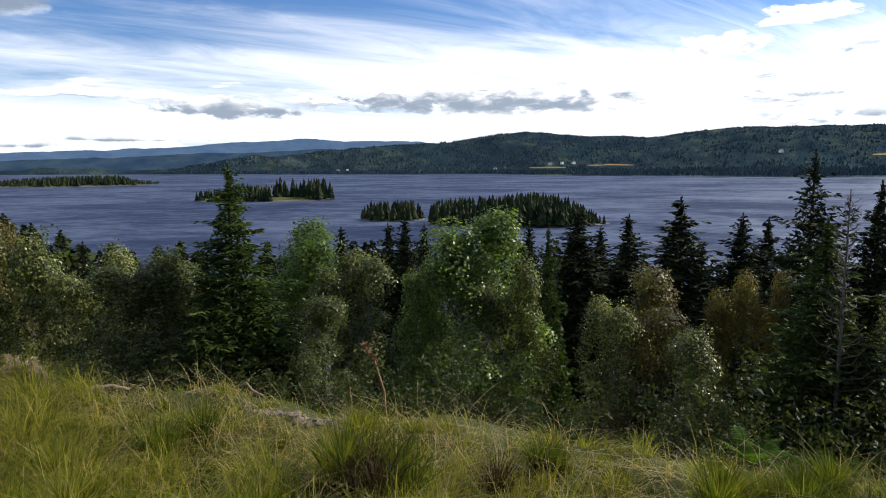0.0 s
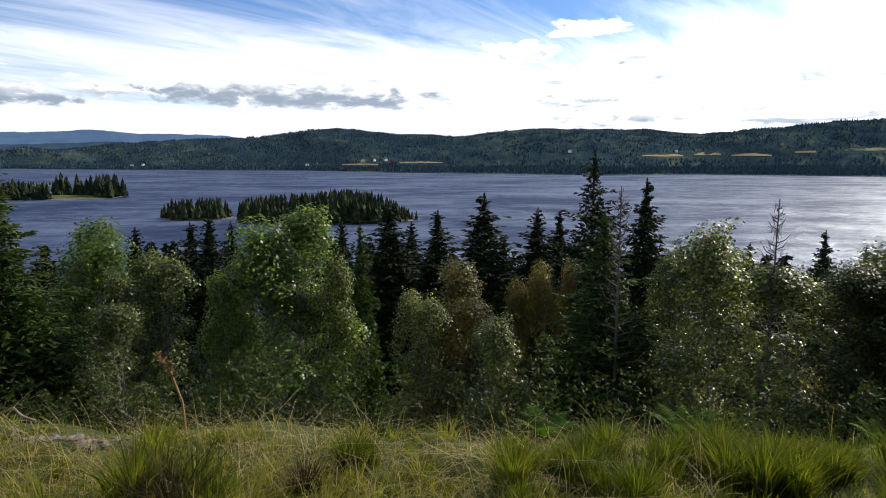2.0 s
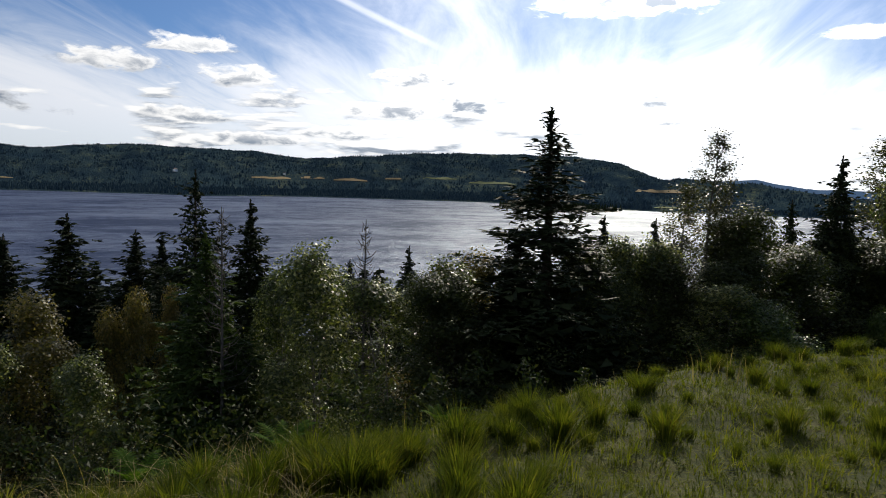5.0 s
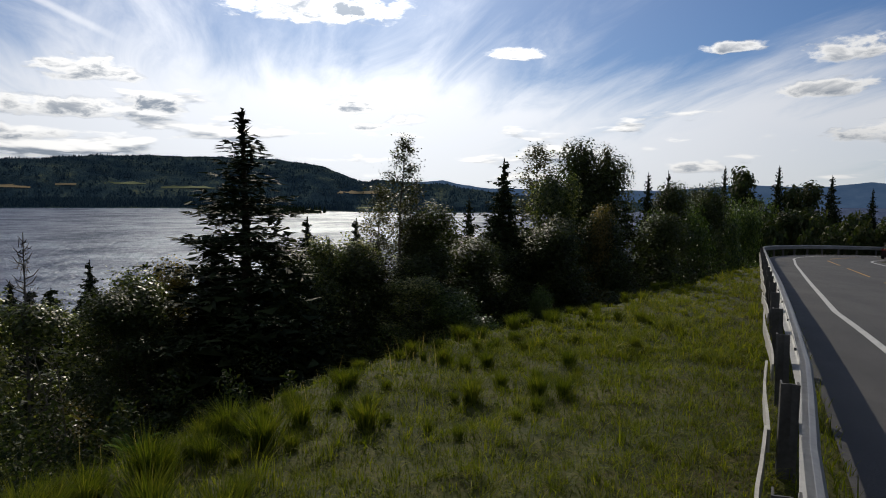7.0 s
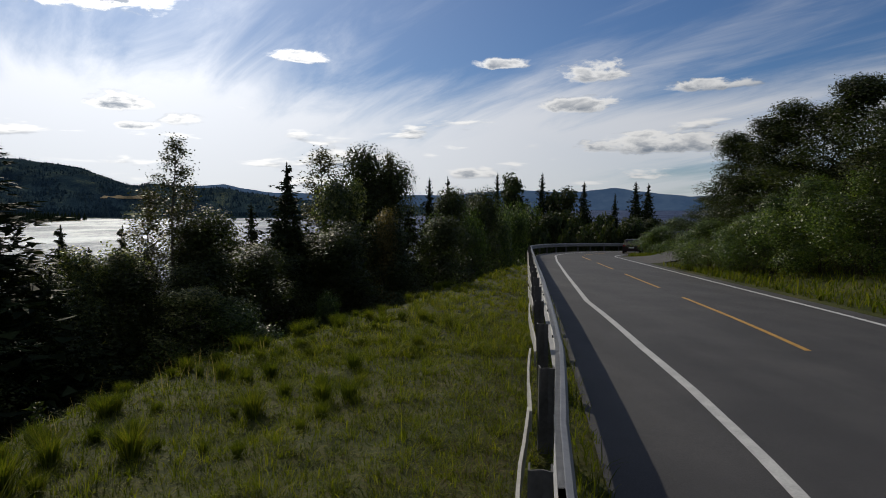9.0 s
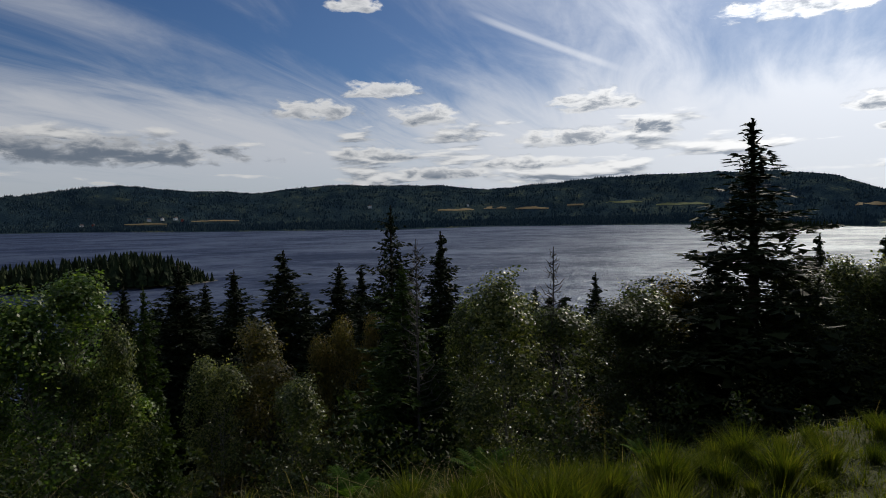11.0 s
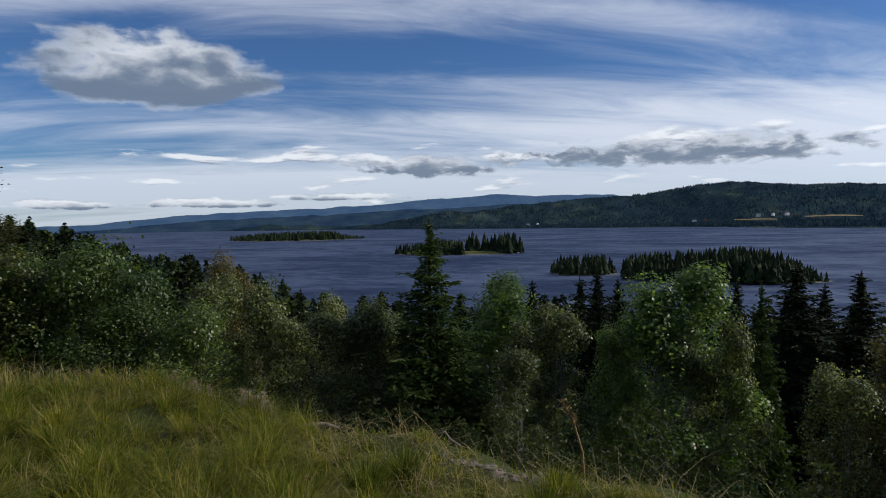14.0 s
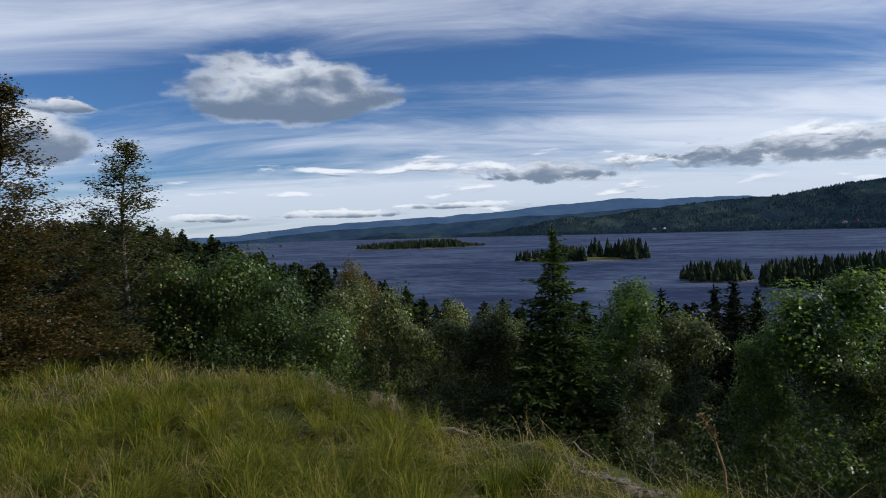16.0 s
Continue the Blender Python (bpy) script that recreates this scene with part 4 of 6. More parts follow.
def island(az0, az1, r0, r1, trees, hmin, hmax, seed, label, profile="-1:1 1:1", clear=None):
    """A low wooded island between two bearings and two ranges. profile: how tall its wood stands from end to end; clear: an open grassy stretch."""
    rng = np.random.default_rng(seed)
    am, rm = (az0 + az1) / 2, (r0 + r1) / 2
    c = polar(am, rm)
    side = Vector((math.cos(radians(am)), -math.sin(radians(am)), 0))
    out = Vector((math.sin(radians(am)), math.cos(radians(am)), 0))
    ha, hb = radians(az1 - az0) / 2 * rm, (r1 - r0) / 2
    rings, seg = 7, 64
    verts, faces = [], []
    for i in range(rings + 1):
        k = 1.0 - i / rings
        for j in range(seg):
            a = 2 * math.pi * j / seg
            wob = 1 + 0.05 * math.sin(3 * a + seed) + 0.05 * math.sin(7 * a + seed * 2) + 0.03 * math.sin(13 * a)
            p = c + side * (ha * (0.97 + 0.5 * (wob - 1)) * k * math.cos(a)) + out * (hb * wob * k * math.sin(a))
            verts.append((p.x, p.y, LAKE - 0.5 + 2.6 * (1 - k ** 3) + 0.25 * math.sin(9 * a + i)))
    for i in range(rings):
        for j in range(seg):
            k = (j + 1) % seg
            faces.append((i * seg + j, i * seg + k, (i + 1) * seg + k, (i + 1) * seg + j))
    ground = mesh_np("island", verts, faces, [ROCKY, ISLAND_GRASS], [0 if i < seg * 1 else 1 for i in range(rings * seg)], flat=False)
    tagged(new("island", ground), label, "island", "islands in the lake", "structure")
    tab, rows = table(profile), []
    while len(rows) < trees:
        a, k = rng.random() * 6.283, math.sqrt(rng.random()) * 0.95
        u, v = k * math.cos(a), k * math.sin(a)
        if clear and clear[0] < u < clear[1] and v < 0.45:
            continue
        p = c + side * (ha * u) + out * (hb * v)
        h = rng.uniform(hmin, hmax) * float(interp(u, tab)) * (0.6 if rng.random() < 0.25 else 1.0)
        rows.append((p.x, p.y, LAKE + 0.4 + 1.2 * (1 - k), h, h * rng.uniform(0.26, 0.42)))
    rows = np.array(rows)
    ob = cone_wood("island_wood", rows[:, :3], rows[:, 3], rows[:, 4] * 1.15, NEEDLE_WOOD, 9, 9 if rm < 500 else 6, seed, 0.55)
    tagged(ob, "close stand of dark spruces covering a small island", "forest", kind="stuff")


ROCKY = plain("shore_rock", (0.05, 0.048, 0.042), (0.20, 0.185, 0.16), 0.5, 0.9)
ISLAND_GRASS = plain("island_grass", (0.035, 0.045, 0.016), (0.12, 0.12, 0.045), 0.15, 0.95, 0.05)
NEEDLE_WOOD = leaf("slope_spruce_needles", [(0.2, (0.009, 0.016, 0.007)), (0.6, (0.020, 0.032, 0.012)), (0.9, (0.046, 0.060, 0.021))], 0.0, 0.8, 0.1, 0.12)
LEAF_WOOD = leaf("slope_leaves", [(0.2, (0.016, 0.028, 0.008)), (0.6, (0.036, 0.054, 0.014)), (0.9, (0.085, 0.10, 0.030))], 0.2, 0.7, 0.1, 0.1)
island(-1.8, 15.0, 338, 392, 430, 10, 17, 1, "wooded island with a low stony shore", "-1:0.55 -0.85:0.8 -0.2:0.9 0.1:1.05 0.55:0.9 0.72:0.55 0.85:0.3 1:0.2")
island(-7.4, -1.4, 378, 412, 110, 8, 13.5, 2, "small wooded islet beside a larger island", "-1:0.35 -0.8:0.8 0.7:0.9 0.85:0.45 1:0.2")
island(-21.5, -9.2, 625, 690, 260, 13, 23, 4, "wooded island with a pale grassy shore", "-1:0.4 -0.7:0.5 -0.45:0.55 -0.3:0.75 -0.1:0.6 0.1:0.7 0.2:1.0 0.9:0.95 1:0.6", (0.05, 0.58))
island(-35.4, -23.4, 1290, 1560, 620, 12, 19, 5, "long low wooded island far out on the lake", "-1:0.6 -0.6:0.8 0:1 0.5:1 0.62:0.6 1:0.3")
island(-17.5, -14.6, 1000, 1025, 24, 3, 6, 6, "tiny stony islet far out on the lake")
island(54.8, 65.8, 1330, 1700, 420, 10, 19, 8, "wooded spit of land reaching into the lake")


KINDS = {
    "spruce": [("spruce_tree", 7.0, 3.0, "dark green spruce standing on the steep wooded slope"), lambda k: spruce_meshes(20 + k, 7.0, 3.0, NEEDLE, 0.05, 0.03, 26, 0.86, 0.074, 9500, 0.12, 1.0, 9)],
    "hero": [("spruce_tree", 7.5, 3.6, "tall dark spruce with an open spire and wide lower boughs"), lambda k: spruce_meshes(30 + k, 7.5, 3.6, NEEDLE, 0.12, 0.03, 23, 1.10, 0.066, 3800, 0.25, 1.7, 8, 0.3)],
    "ragged": [("spruce_tree", 7.0, 2.8, "old ragged dark spruce with heavy drooping boughs"), lambda k: spruce_meshes(40 + k, 7.0, 2.8, NEEDLE, 0.20, 0.05, 18, 0.72, 0.068, 6000, 0.35, 0.8, 8, 0.25)],
    "young": [("young_spruce", 6.0, 2.4, "bright green young spruce among the birches"), lambda k: spruce_meshes(60 + k, 6.0, 2.4, NEEDLE_LIGHT, 0.12, 0.04, 22, 0.88, 0.062, 6000, 0.25, 1.2, 8, 0.25)],
    "snag": [("dead_spruce", 5.0, 1.6, "dead young spruce with bare grey upswept twigs"), lambda k: snag_meshes(70 + k, 5.0, 1.6, GREY_BARK)],
    "aspen": [("aspen_tree", 7.0, 3.0, "light green young aspen with pale stems"), lambda k: leafy_meshes(80 + k, 7.0, 3.0, LEAF, BIRCH_BARK, 30000, 0.058, "oval", 2, 0.05, 150, 0.0058)],
    "grey": [("willow_tree", 6.0, 2.8, "grey-green young willow with many thin stems"), lambda k: leafy_meshes(100 + k, 6.0, 2.8, LEAF_GREY, BIRCH_BARK, 24000, 0.055, "oval", 3, 0.05, 130, 0.0045)],
    "birch": [("birch_tree", 8.0, 2.2, "slender birch with sparse small leaves"), lambda k: leafy_meshes(120 + k, 8.0, 2.2, LEAF_BIRCH, GREY_BARK, 34000, 0.036, "slim", 1, 0.05)],
    "autumn": [("rowan_tree", 5.0, 2.4, "small tree with leaves turning yellow brown"), lambda k: leafy_meshes(140 + k, 5.0, 2.4, LEAF_AUTUMN, BARK, 22000, 0.044, "oval", 3, 0.06, 130, 0.005)],
    "broad": [("broadleaf_tree", 8.0, 4.0, "dark green broadleaved tree with a full crown"), lambda k: leafy_meshes(160 + k, 8.0, 4.0, LEAF_DARK, BARK, 34000, 0.064, "oval", 2, 0.06, 190, 0.006)],
    "bush": [("leafy_bush", 3.0, 3.2, "dense green leafy bush below the grassy edge"), lambda k: leafy_meshes(180 + k, 3.0, 3.2, LEAF_BUSH, BARK, 24000, 0.047, "oval", 5, 0.08, 120, 0.006)],
    "russet": [("birch_tree", 8.0, 3.0, "tall birch with orange brown autumn leaves"), lambda k: leafy_meshes(170 + k, 8.0, 3.0, LEAF_RUSSET, BARK, 38000, 0.046, "slim", 1, 0.03)],
    "grove": [("broadleaf_tree", 8.0, 4.0, "dark green broadleaved tree beyond the bend"), lambda k: leafy_meshes(165 + k, 8.0, 4.0, LEAF_UNDER, BARK, 9000, 0.16, "oval", 3, 0.08, 110, 0.006)],
    "thicket": [("leafy_bush", 3.0, 3.2, "dense green roadside bush beyond the bend"), lambda k: leafy_meshes(190 + k, 3.0, 3.2, LEAF_UNDER, BARK, 4500, 0.14, "oval", 5, 0.05, 80, 0.006)],
}


STORE, TURN = {}, np.random.default_rng(3)


def plant(kind, az, r, el, w=None, k=0, base=None):
    """A tree by bearing, range and the height angle of its top."""
    (name, h0, w0, label), make = KINDS[kind]
    if (kind, k) not in STORE:
        STORE[(kind, k)] = make(k)
    p = polar(az, r)
    g = ground_z(p.x, p.y) if base is None else base
    h = max(0.8, 1.65 + r * math.tan(radians(el)) - g)
    width = (w if w else h * w0 / h0) * (1.35 if name.endswith("spruce") or name.startswith("spruce") else 1.12)
    root = tagged(new(name), label, name.split("_")[-1] if "bush" in name or "spruce" in name else "tree", "trees on the slope")
    root.matrix_world = pose(p.x, p.y, g, 0, 0, TURN.uniform(0, 360)) @ Matrix.Diagonal((width / w0, width / w0, h / h0, 1))
    for part_name, me in zip(("trunk", "spray" if kind == "snag" else "crown"), STORE[(kind, k)]):
        ob = new(part_name, me)
        ob.parent = root
        if part_name == "spray":
            tagged(ob, kind="stuff")
    return root


# the row just below the grassy edge
plant("young", -18.0, 11.4, 0.45, 2.6, 1)
plant("aspen", -13.0, 13.0, -5.1, 2.5, 0)
plant("grey", -7.6, 12.0, -8.0, 2.0, 0)
plant("grey", -10.3, 11.0, -9.5, 1.6, 1)
plant("grey", -22.3, 12.6, -6.5, 2.1, 1)
plant("grey", -25.5, 12.0, -8.0, 2.0, 0)
plant("grey", -29.0, 13.0, -6.6, 1.7, 1)
plant("grey", -32.3, 14.0, -4.9, 2.0, 1)
plant("grey", -36.4, 14.0, -4.8, 2.0, 0)
plant("autumn", -34.4, 18.0, -3.3, 2.0, 1)
plant("bush", -41.6, 13.6, -4.2, 2.9, 0)
plant("bush", -45.7, 14.4, -2.4, 3.3, 1)
plant("bush", -49.6, 15.0, -2.9, 3.0, 0)
plant("bush", -38.2, 12.0, -7.4, 2.4, 1)
plant("bush", -43.4, 12.6, -6.4, 2.4, 0)
plant("birch", -53.4, 14.5, 8.3, 3.5, 0)
plant("birch", -50.4, 15.5, 1.0, 2.4, 1)
plant("birch", -56.4, 14.0, 1.6, 2.8, 1)
plant("russet", -61.8, 13.0, 11.6, 3.4, 0)
plant("russet", -66.5, 14.0, 13.0, 3.6, 0)
plant("aspen", 2.3, 13.2, -4.3, 3.0, 0)
plant("aspen", -1.6, 13.0, -8.2, 1.7, 1)
plant("grey", 4.6, 12.6, -8.5, 1.6, 1)
plant("young", 9.2, 14.5, -5.0, 1.9, 0)
plant("autumn", 18.6, 12.6, -9.7, 2.4, 0)
plant("autumn", 23.3, 12.8, -9.4, 1.1, 1)
plant("autumn", 26.4, 13.5, -8.9, 1.0, 0)
plant("grey", 14.2, 12.0, -12.0, 1.6, 0)
plant("grey", 21.0, 11.0, -13.0, 1.6, 1)
plant("young", 30.3, 11.0, -4.0, 2.9, 1)
plant("ragged", 29.4, 15.0, 1.1, 3.2, 1)
plant("spruce", 33.7, 15.0, -1.2, 3.2, 0)
plant("grey", 36.0, 12.0, -8.0, 1.8, 0)
plant("grey", 39.4, 11.6, -5.0, 2.4, 1)
plant("grey", 46.3, 11.0, -6.3, 2.4, 1)
plant("autumn", 50.6, 12.0, -6.2, 2.1, 1)
plant("broad", 53.0, 10.6, -7.6, 2.2, 1)
plant("hero", 59.1, 11.8, 7.3, 5.9, 0)
plant("snag", 43.4, 10.8, -2.6, 1.1, 0)
plant("snag", 31.6, 10.4, -1.8, 1.2, 1)
plant("spruce", 56.6, 12.8, -3.0, 3.2, 0)
plant("birch", 72.7, 14.0, 5.6, 2.5, 1)
plant("birch", 70.6, 15.5, 1.5, 2.9, 0)
plant("grey", 67.2, 13.0, -3.9, 2.0, 0)
plant("broad", 75.5, 15.0, -1.0, 2.9, 1)
plant("grey", 64.6, 12.4, -6.0, 1.9, 1)
plant("spruce", 81.2, 17.5, 3.6, 3.0, 0)
plant("spruce", 78.2, 22.0, 0.2, 2.8, 1)
plant("birch", 85.2, 22.0, 5.0, 4.6, 0)
plant("grey", 85.4, 21.0, 1.6, 3.0, 0)
plant("broad", 87.4, 24.0, 2.0, 4.0, 0)
plant("broad", 91.4, 24.5, 4.3, 4.6, 1)
plant("birch", 90.0, 25.0, 4.8, 3.1, 1)
plant("autumn", 88.2, 21.0, -1.0, 2.0, 0)
plant("bush", 84.8, 15.5, -8.2, 1.2, 0)
plant("broad", 79.5, 18.0, -2.2, 2.9, 0)
plant("broad", 83.5, 19.0, -2.2, 3.1, 1)
plant("grey", 73.5, 12.6, -5.6, 2.0, 1)
plant("bush", 76.5, 12.4, -8.6, 2.2, 1)
plant("bush", 93.5, 27.0, -2.6, 3.5, 0)
plant("broad", 94.2, 33.0, 0.9, 4.4, 0)
plant("broad", 96.6, 42.0, 0.8, 5.0, 1)
plant("broad", 98.6, 50.0, 0.7, 5.4, 0)
plant("spruce", 93.4, 32.0, 2.4, 2.8, 1)
plant("spruce", 95.0, 42.0, 2.5, 3.2, 0)
plant("spruce", 96.4, 45.0, 1.1, 3.0, 1)
plant("bush", 97.0, 38.0, -1.8, 4.6, 1)
plant("bush", 99.2, 48.0, -1.4, 5.1, 0)
plant("bush", 101.0, 60.0, -1.2, 5.5, 1)
for faz, fr, fel, fw, fkind in ((62.2, 11.6, -5.2, 2.4, "broad"), (64.8, 13.6, -4.2, 2.6, "spruce"), (67.4, 12.8, -4.8, 2.6, "broad"), (69.6, 14.6, -3.4, 2.6, "spruce"), (71.6, 13.2, -4.4, 2.6, "broad"), (74.2, 15.4, -3.2, 2.8, "spruce"),
                               (76.6, 14.8, -4.0, 2.8, "broad"), (79.0, 16.6, -3.0, 3.0, "broad"), (81.6, 16.2, -4.0, 2.8, "broad"), (84.0, 18.2, -2.6, 3.2, "broad"), (86.4, 18.8, -2.8, 3.2, "broad"), (88.8, 21.5, -1.8, 3.4, "broad"), (91.4, 22.5, -1.6, 3.4, "broad"), (94.0, 26.0, -1.4, 3.8, "broad")):
    plant(fkind, faz, fr, fel, fw, int(faz) % 2)
# darker spruces behind
for saz, sel, sw, sr in ((-9.0, -5.2, 1.9, 24), (-4.9, -4.9, 2.2, 25), (-3.4, -4.3, 1.9, 24), (-1.7, -5.0, 1.7, 27), (5.9, -4.6, 2.3, 23), (7.6, -5.0, 1.9, 27), (11.7, -3.5, 2.5, 22), (13.7, -5.1, 2.1, 25),
                         (16.0, -4.1, 2.4, 24), (20.1, -2.6, 2.9, 22), (24.8, -3.8, 2.2, 23), (26.7, -4.1, 2.1, 26), (47.2, -4.9, 1.9, 34), (49.9, -5.9, 1.6, 40), (52.0, -5.6, 1.6, 42), (64.1, -1.6, 2.4, 30),
                         (65.9, -3.3, 2.0, 32), (68.3, -1.7, 2.2, 31), (62.0, -4.4, 2.0, 33), (76.0, -1.2, 2.4, 30), (-24.0, -6.2, 2.2, 30), (-27.5, -5.9, 2.2, 32), (56.0, -5.6, 2.0, 36), (42.0, -6.2, 2.0, 34),
                         (-29.3, -5.5, 1.9, 36), (-31.4, -5.6, 1.8, 38), (-26.2, -6.4, 1.8, 37), (-22.2, -6.3, 1.9, 39), (-20.6, -6.6, 1.8, 38), (-15.4, -6.5, 1.8, 36), (-33.2, -5.2, 1.9, 40)):
    plant("spruce", saz, sr, sel, sw * 2.15, int(abs(saz) * 7) % 2)
# beyond the bend
for baz, bel, bw, bk in ((99.4, 2.1, 3.0, "spruce"), (101.1, 2.3, 5.0, "broad"), (103.3, 2.1, 3.4, "spruce"), (105.1, 1.3, 5.2, "broad"), (106.9, 1.3, 3.6, "spruce"), (109.5, 0.3, 2.4, "spruce"),
                         (111.2, 1.3, 3.4, "spruce"), (112.2, 1.1, 3.0, "spruce"), (104.2, -0.6, 5.0, "broad"), (107.8, -0.9, 5.0, "broad"), (110.4, -0.9, 4.6, "broad"), (98.2, 0.4, 4.0, "broad"), (102.2, -0.9, 5.0, "bush"), (112.9, -0.9, 4.0, "broad")):
    plant("grove" if bk == "broad" else bk, baz, 82.0 + 6 * math.sin(baz * 3), bel + (0.75 if bk == "spruce" else -0.35), bw * (1.7 if bk == "spruce" else 1.5), int(baz) % 2)
for baz in range(28):
    plant("thicket", 96.5 + 0.62 * baz, 74.0 + 4 * math.sin(baz * 2.1), -2.5 + 0.6 * math.sin(baz * 1.7), 5.0, baz % 2)
# on the bank above the far side of the road
for baz, br, bel, bw, bk in ((113.2, 57, -2.0, 3.6, "bush"), (114.3, 58, -1.2, 4.4, "bush"), (115.8, 57, -1.5, 4.4, "bush"), (117.4, 47, 0.7, 4.4, "broad"), (118.4, 43, 2.2, 4.6, "broad"), (119.2, 38, 3.3, 4.6, "broad"), (121.0, 36, 5.4, 5.0, "broad"),
                             (122.8, 34, 6.6, 5.0, "broad"), (125.0, 32, 8.0, 5.2, "broad"), (128.0, 30, 9.5, 5.4, "broad"), (117.0, 33, -1.4, 3.4, "bush"), (119.8, 30, -1.0, 3.4, "bush"), (122.0, 28, 0.6, 3.6, "bush"),
                             (124.8, 26, 1.6, 3.6, "bush"), (128.0, 24, 2.4, 3.8, "bush"), (132.0, 24, 7.0, 5.0, "broad"), (137.0, 24, 8.0, 5.0, "broad")):
    plant(bk, baz, br, bel, bw, int(baz) % 2)

CANOPY = table("-80:3 -62:2.2 -58:1.8 -54:1.8 -49:1.1 -45:-0.3 -41.5:-1.7 -37.7:-2.2 -32.7:-3.6 -29:-4.9 -20:-6.2 0:-6.3 20:-6.3 40:-6.8 55:-6.2 60:-5.2 66:-4.2 72:-3.2 80:-2 90:-0.6 97:0.2 105:-0.8 112:-1.5")


def hillside(name, n, a0, a1, r0, r1, seed, shapes, mat, slim, hmin, hmax, label, drop=2.0):
    """Part of the forest on the slope, below the line that its tops make."""
    rng = np.random.default_rng(seed)
    az, r = rng.uniform(a0, a1, n), r0 * (r1 / r0) ** rng.random(n)
    x, y = r * np.sin(np.radians(az)), r * np.cos(np.radians(az))
    z = land(x, y)
    s, l = to_road(x, y)
    room = 1.65 + r * np.tan(np.radians(interp(az, CANOPY) - drop * rng.random(n) ** 1.5)) - z
    ok = (z > LAKE + 0.8) & (room > 3.5) & (l < -8)
    h = np.minimum(room, rng.uniform(hmin, hmax, n))
    w = h * rng.uniform(*slim, n)
    stand(name, np.stack([x, y, z, h, w], axis=1)[ok], seed, shapes, mat, label)


WOOD_FINE = [unit_shape(spruce_meshes(300 + k, 7.0, 2.5, NEEDLE, 0.05, 0.05, 14, 0.85, 0.20, 600), 2.5, 7.0) for k in range(3)]
WOOD_FAR = [unit_shape(spruce_meshes(310 + k, 7.0, 2.5, NEEDLE, 0.05, 0.04, 10, 0.9, 0.36, 260, 0.15, 1.0, 6), 2.5, 7.0) for k in range(3)]
ROUND_FAR = [unit_shape(leafy_meshes(320 + k, 7.0, 4.0, LEAF_UNDER, BARK, 320, 0.42, "oval", 1, 0.1, 40), 4.0, 7.0) for k in range(3)]
hillside("spruce_wood", 210, -75, 100, 22, 75, 23, WOOD_FINE, NEEDLE, (0.32, 0.46), 8, 15, "close dark spruce forest just below the grassy edge")
hillside("spruce_wood", 420, -66, -26, 60, 200, 29, WOOD_FAR, NEEDLE_WOOD, (0.30, 0.44), 8, 15, "dark spruce forest on the shoulder of the hill", 2.6)
hillside("leafy_wood", 330, -66, -26, 40, 190, 30, ROUND_FAR, LEAF_WOOD, (0.5, 0.75), 6, 11, "green broadleaved trees among the spruces on the shoulder of the hill", 3.0)
hillside("slope_wood", 520, -80, 112, 70, 330, 21, WOOD_FAR, NEEDLE_WOOD, (0.28, 0.42), 8, 14, "dark spruce forest on the slope down to the lake")


def leaf_wood(n, a0, a1, r0, r1, seed):
    """Leafy undergrowth and young trees filling the slope, in one mesh of many small leaves."""
    rng = np.random.default_rng(seed)
    az, r = rng.uniform(a0, a1, n), r0 * (r1 / r0) ** rng.random(n)
    x, y = r * np.sin(np.radians(az)), r * np.cos(np.radians(az))
    u = r - interp(az, BROW)
    s, l = to_road(x, y)
    z = land(x, y)
    room = 1.65 + r * np.tan(np.radians(np.minimum(interp(az, CANOPY) - 7.0, -13.0) - 5.0 * rng.random(n))) - z
    ok = (u > 1.6) & (l < -7) & (room > 0.5) & (z > LAKE + 1)
    x, y, z, h = x[ok], y[ok], z[ok], np.minimum(room[ok], rng.uniform(0.5, 1.6, ok.sum()))
    m = 200
    c = np.stack([x, y, z], axis=1)[:, None, :] + rng.normal(0, 1, (len(x), m, 3)) * np.stack([h * 0.2, h * 0.2, h * 0.0], axis=1)[:, None, :]
    k = rng.random((len(x), m)) ** 0.7
    c[:, :, 2] += h[:, None] * k
    pull = (1 - 0.75 * k ** 2)[:, :, None]
    c[:, :, :2] = np.stack([x, y], axis=1)[:, None, :] + (c[:, :, :2] - np.stack([x, y], axis=1)[:, None, :]) * pull
    c = c.reshape(-1, 3)
    n2 = len(c)
    uu, vv = rng.normal(0, 1, (n2, 3)), rng.normal(0, 1, (n2, 3))
    uu /= np.linalg.norm(uu, axis=1)[:, None]
    vv = np.cross(uu, vv)
    vv /= np.linalg.norm(vv, axis=1)[:, None]
    sz = (np.repeat(0.022 + 0.008 * h, m) * rng.uniform(0.6, 1.4, n2))[:, None]
    verts = np.stack([c - uu * sz, c + vv * sz * 0.7, c + uu * sz - vv * sz * 0.4], axis=1).reshape(-1, 3)
    ob = new("undergrowth", mesh_np("undergrowth", verts, np.arange(n2 * 3).reshape(-1, 3), [LEAF_UNDER]))
    tagged(ob, "dark leafy undergrowth and saplings on the slope", "undergrowth", kind="stuff")


leaf_wood(900, -75, 100, 7, 30, 31)


# ---------------------------------------------------------------- road, rail, car
DRIFT = table("-60:0.06 5.6:0.06 7.6:0 10:-0.14 12.4:-0.23 16:-0.37 26:-0.25 40:0.0 47:0.25 60:0.25 150:0.2")  # how the edge line wanders


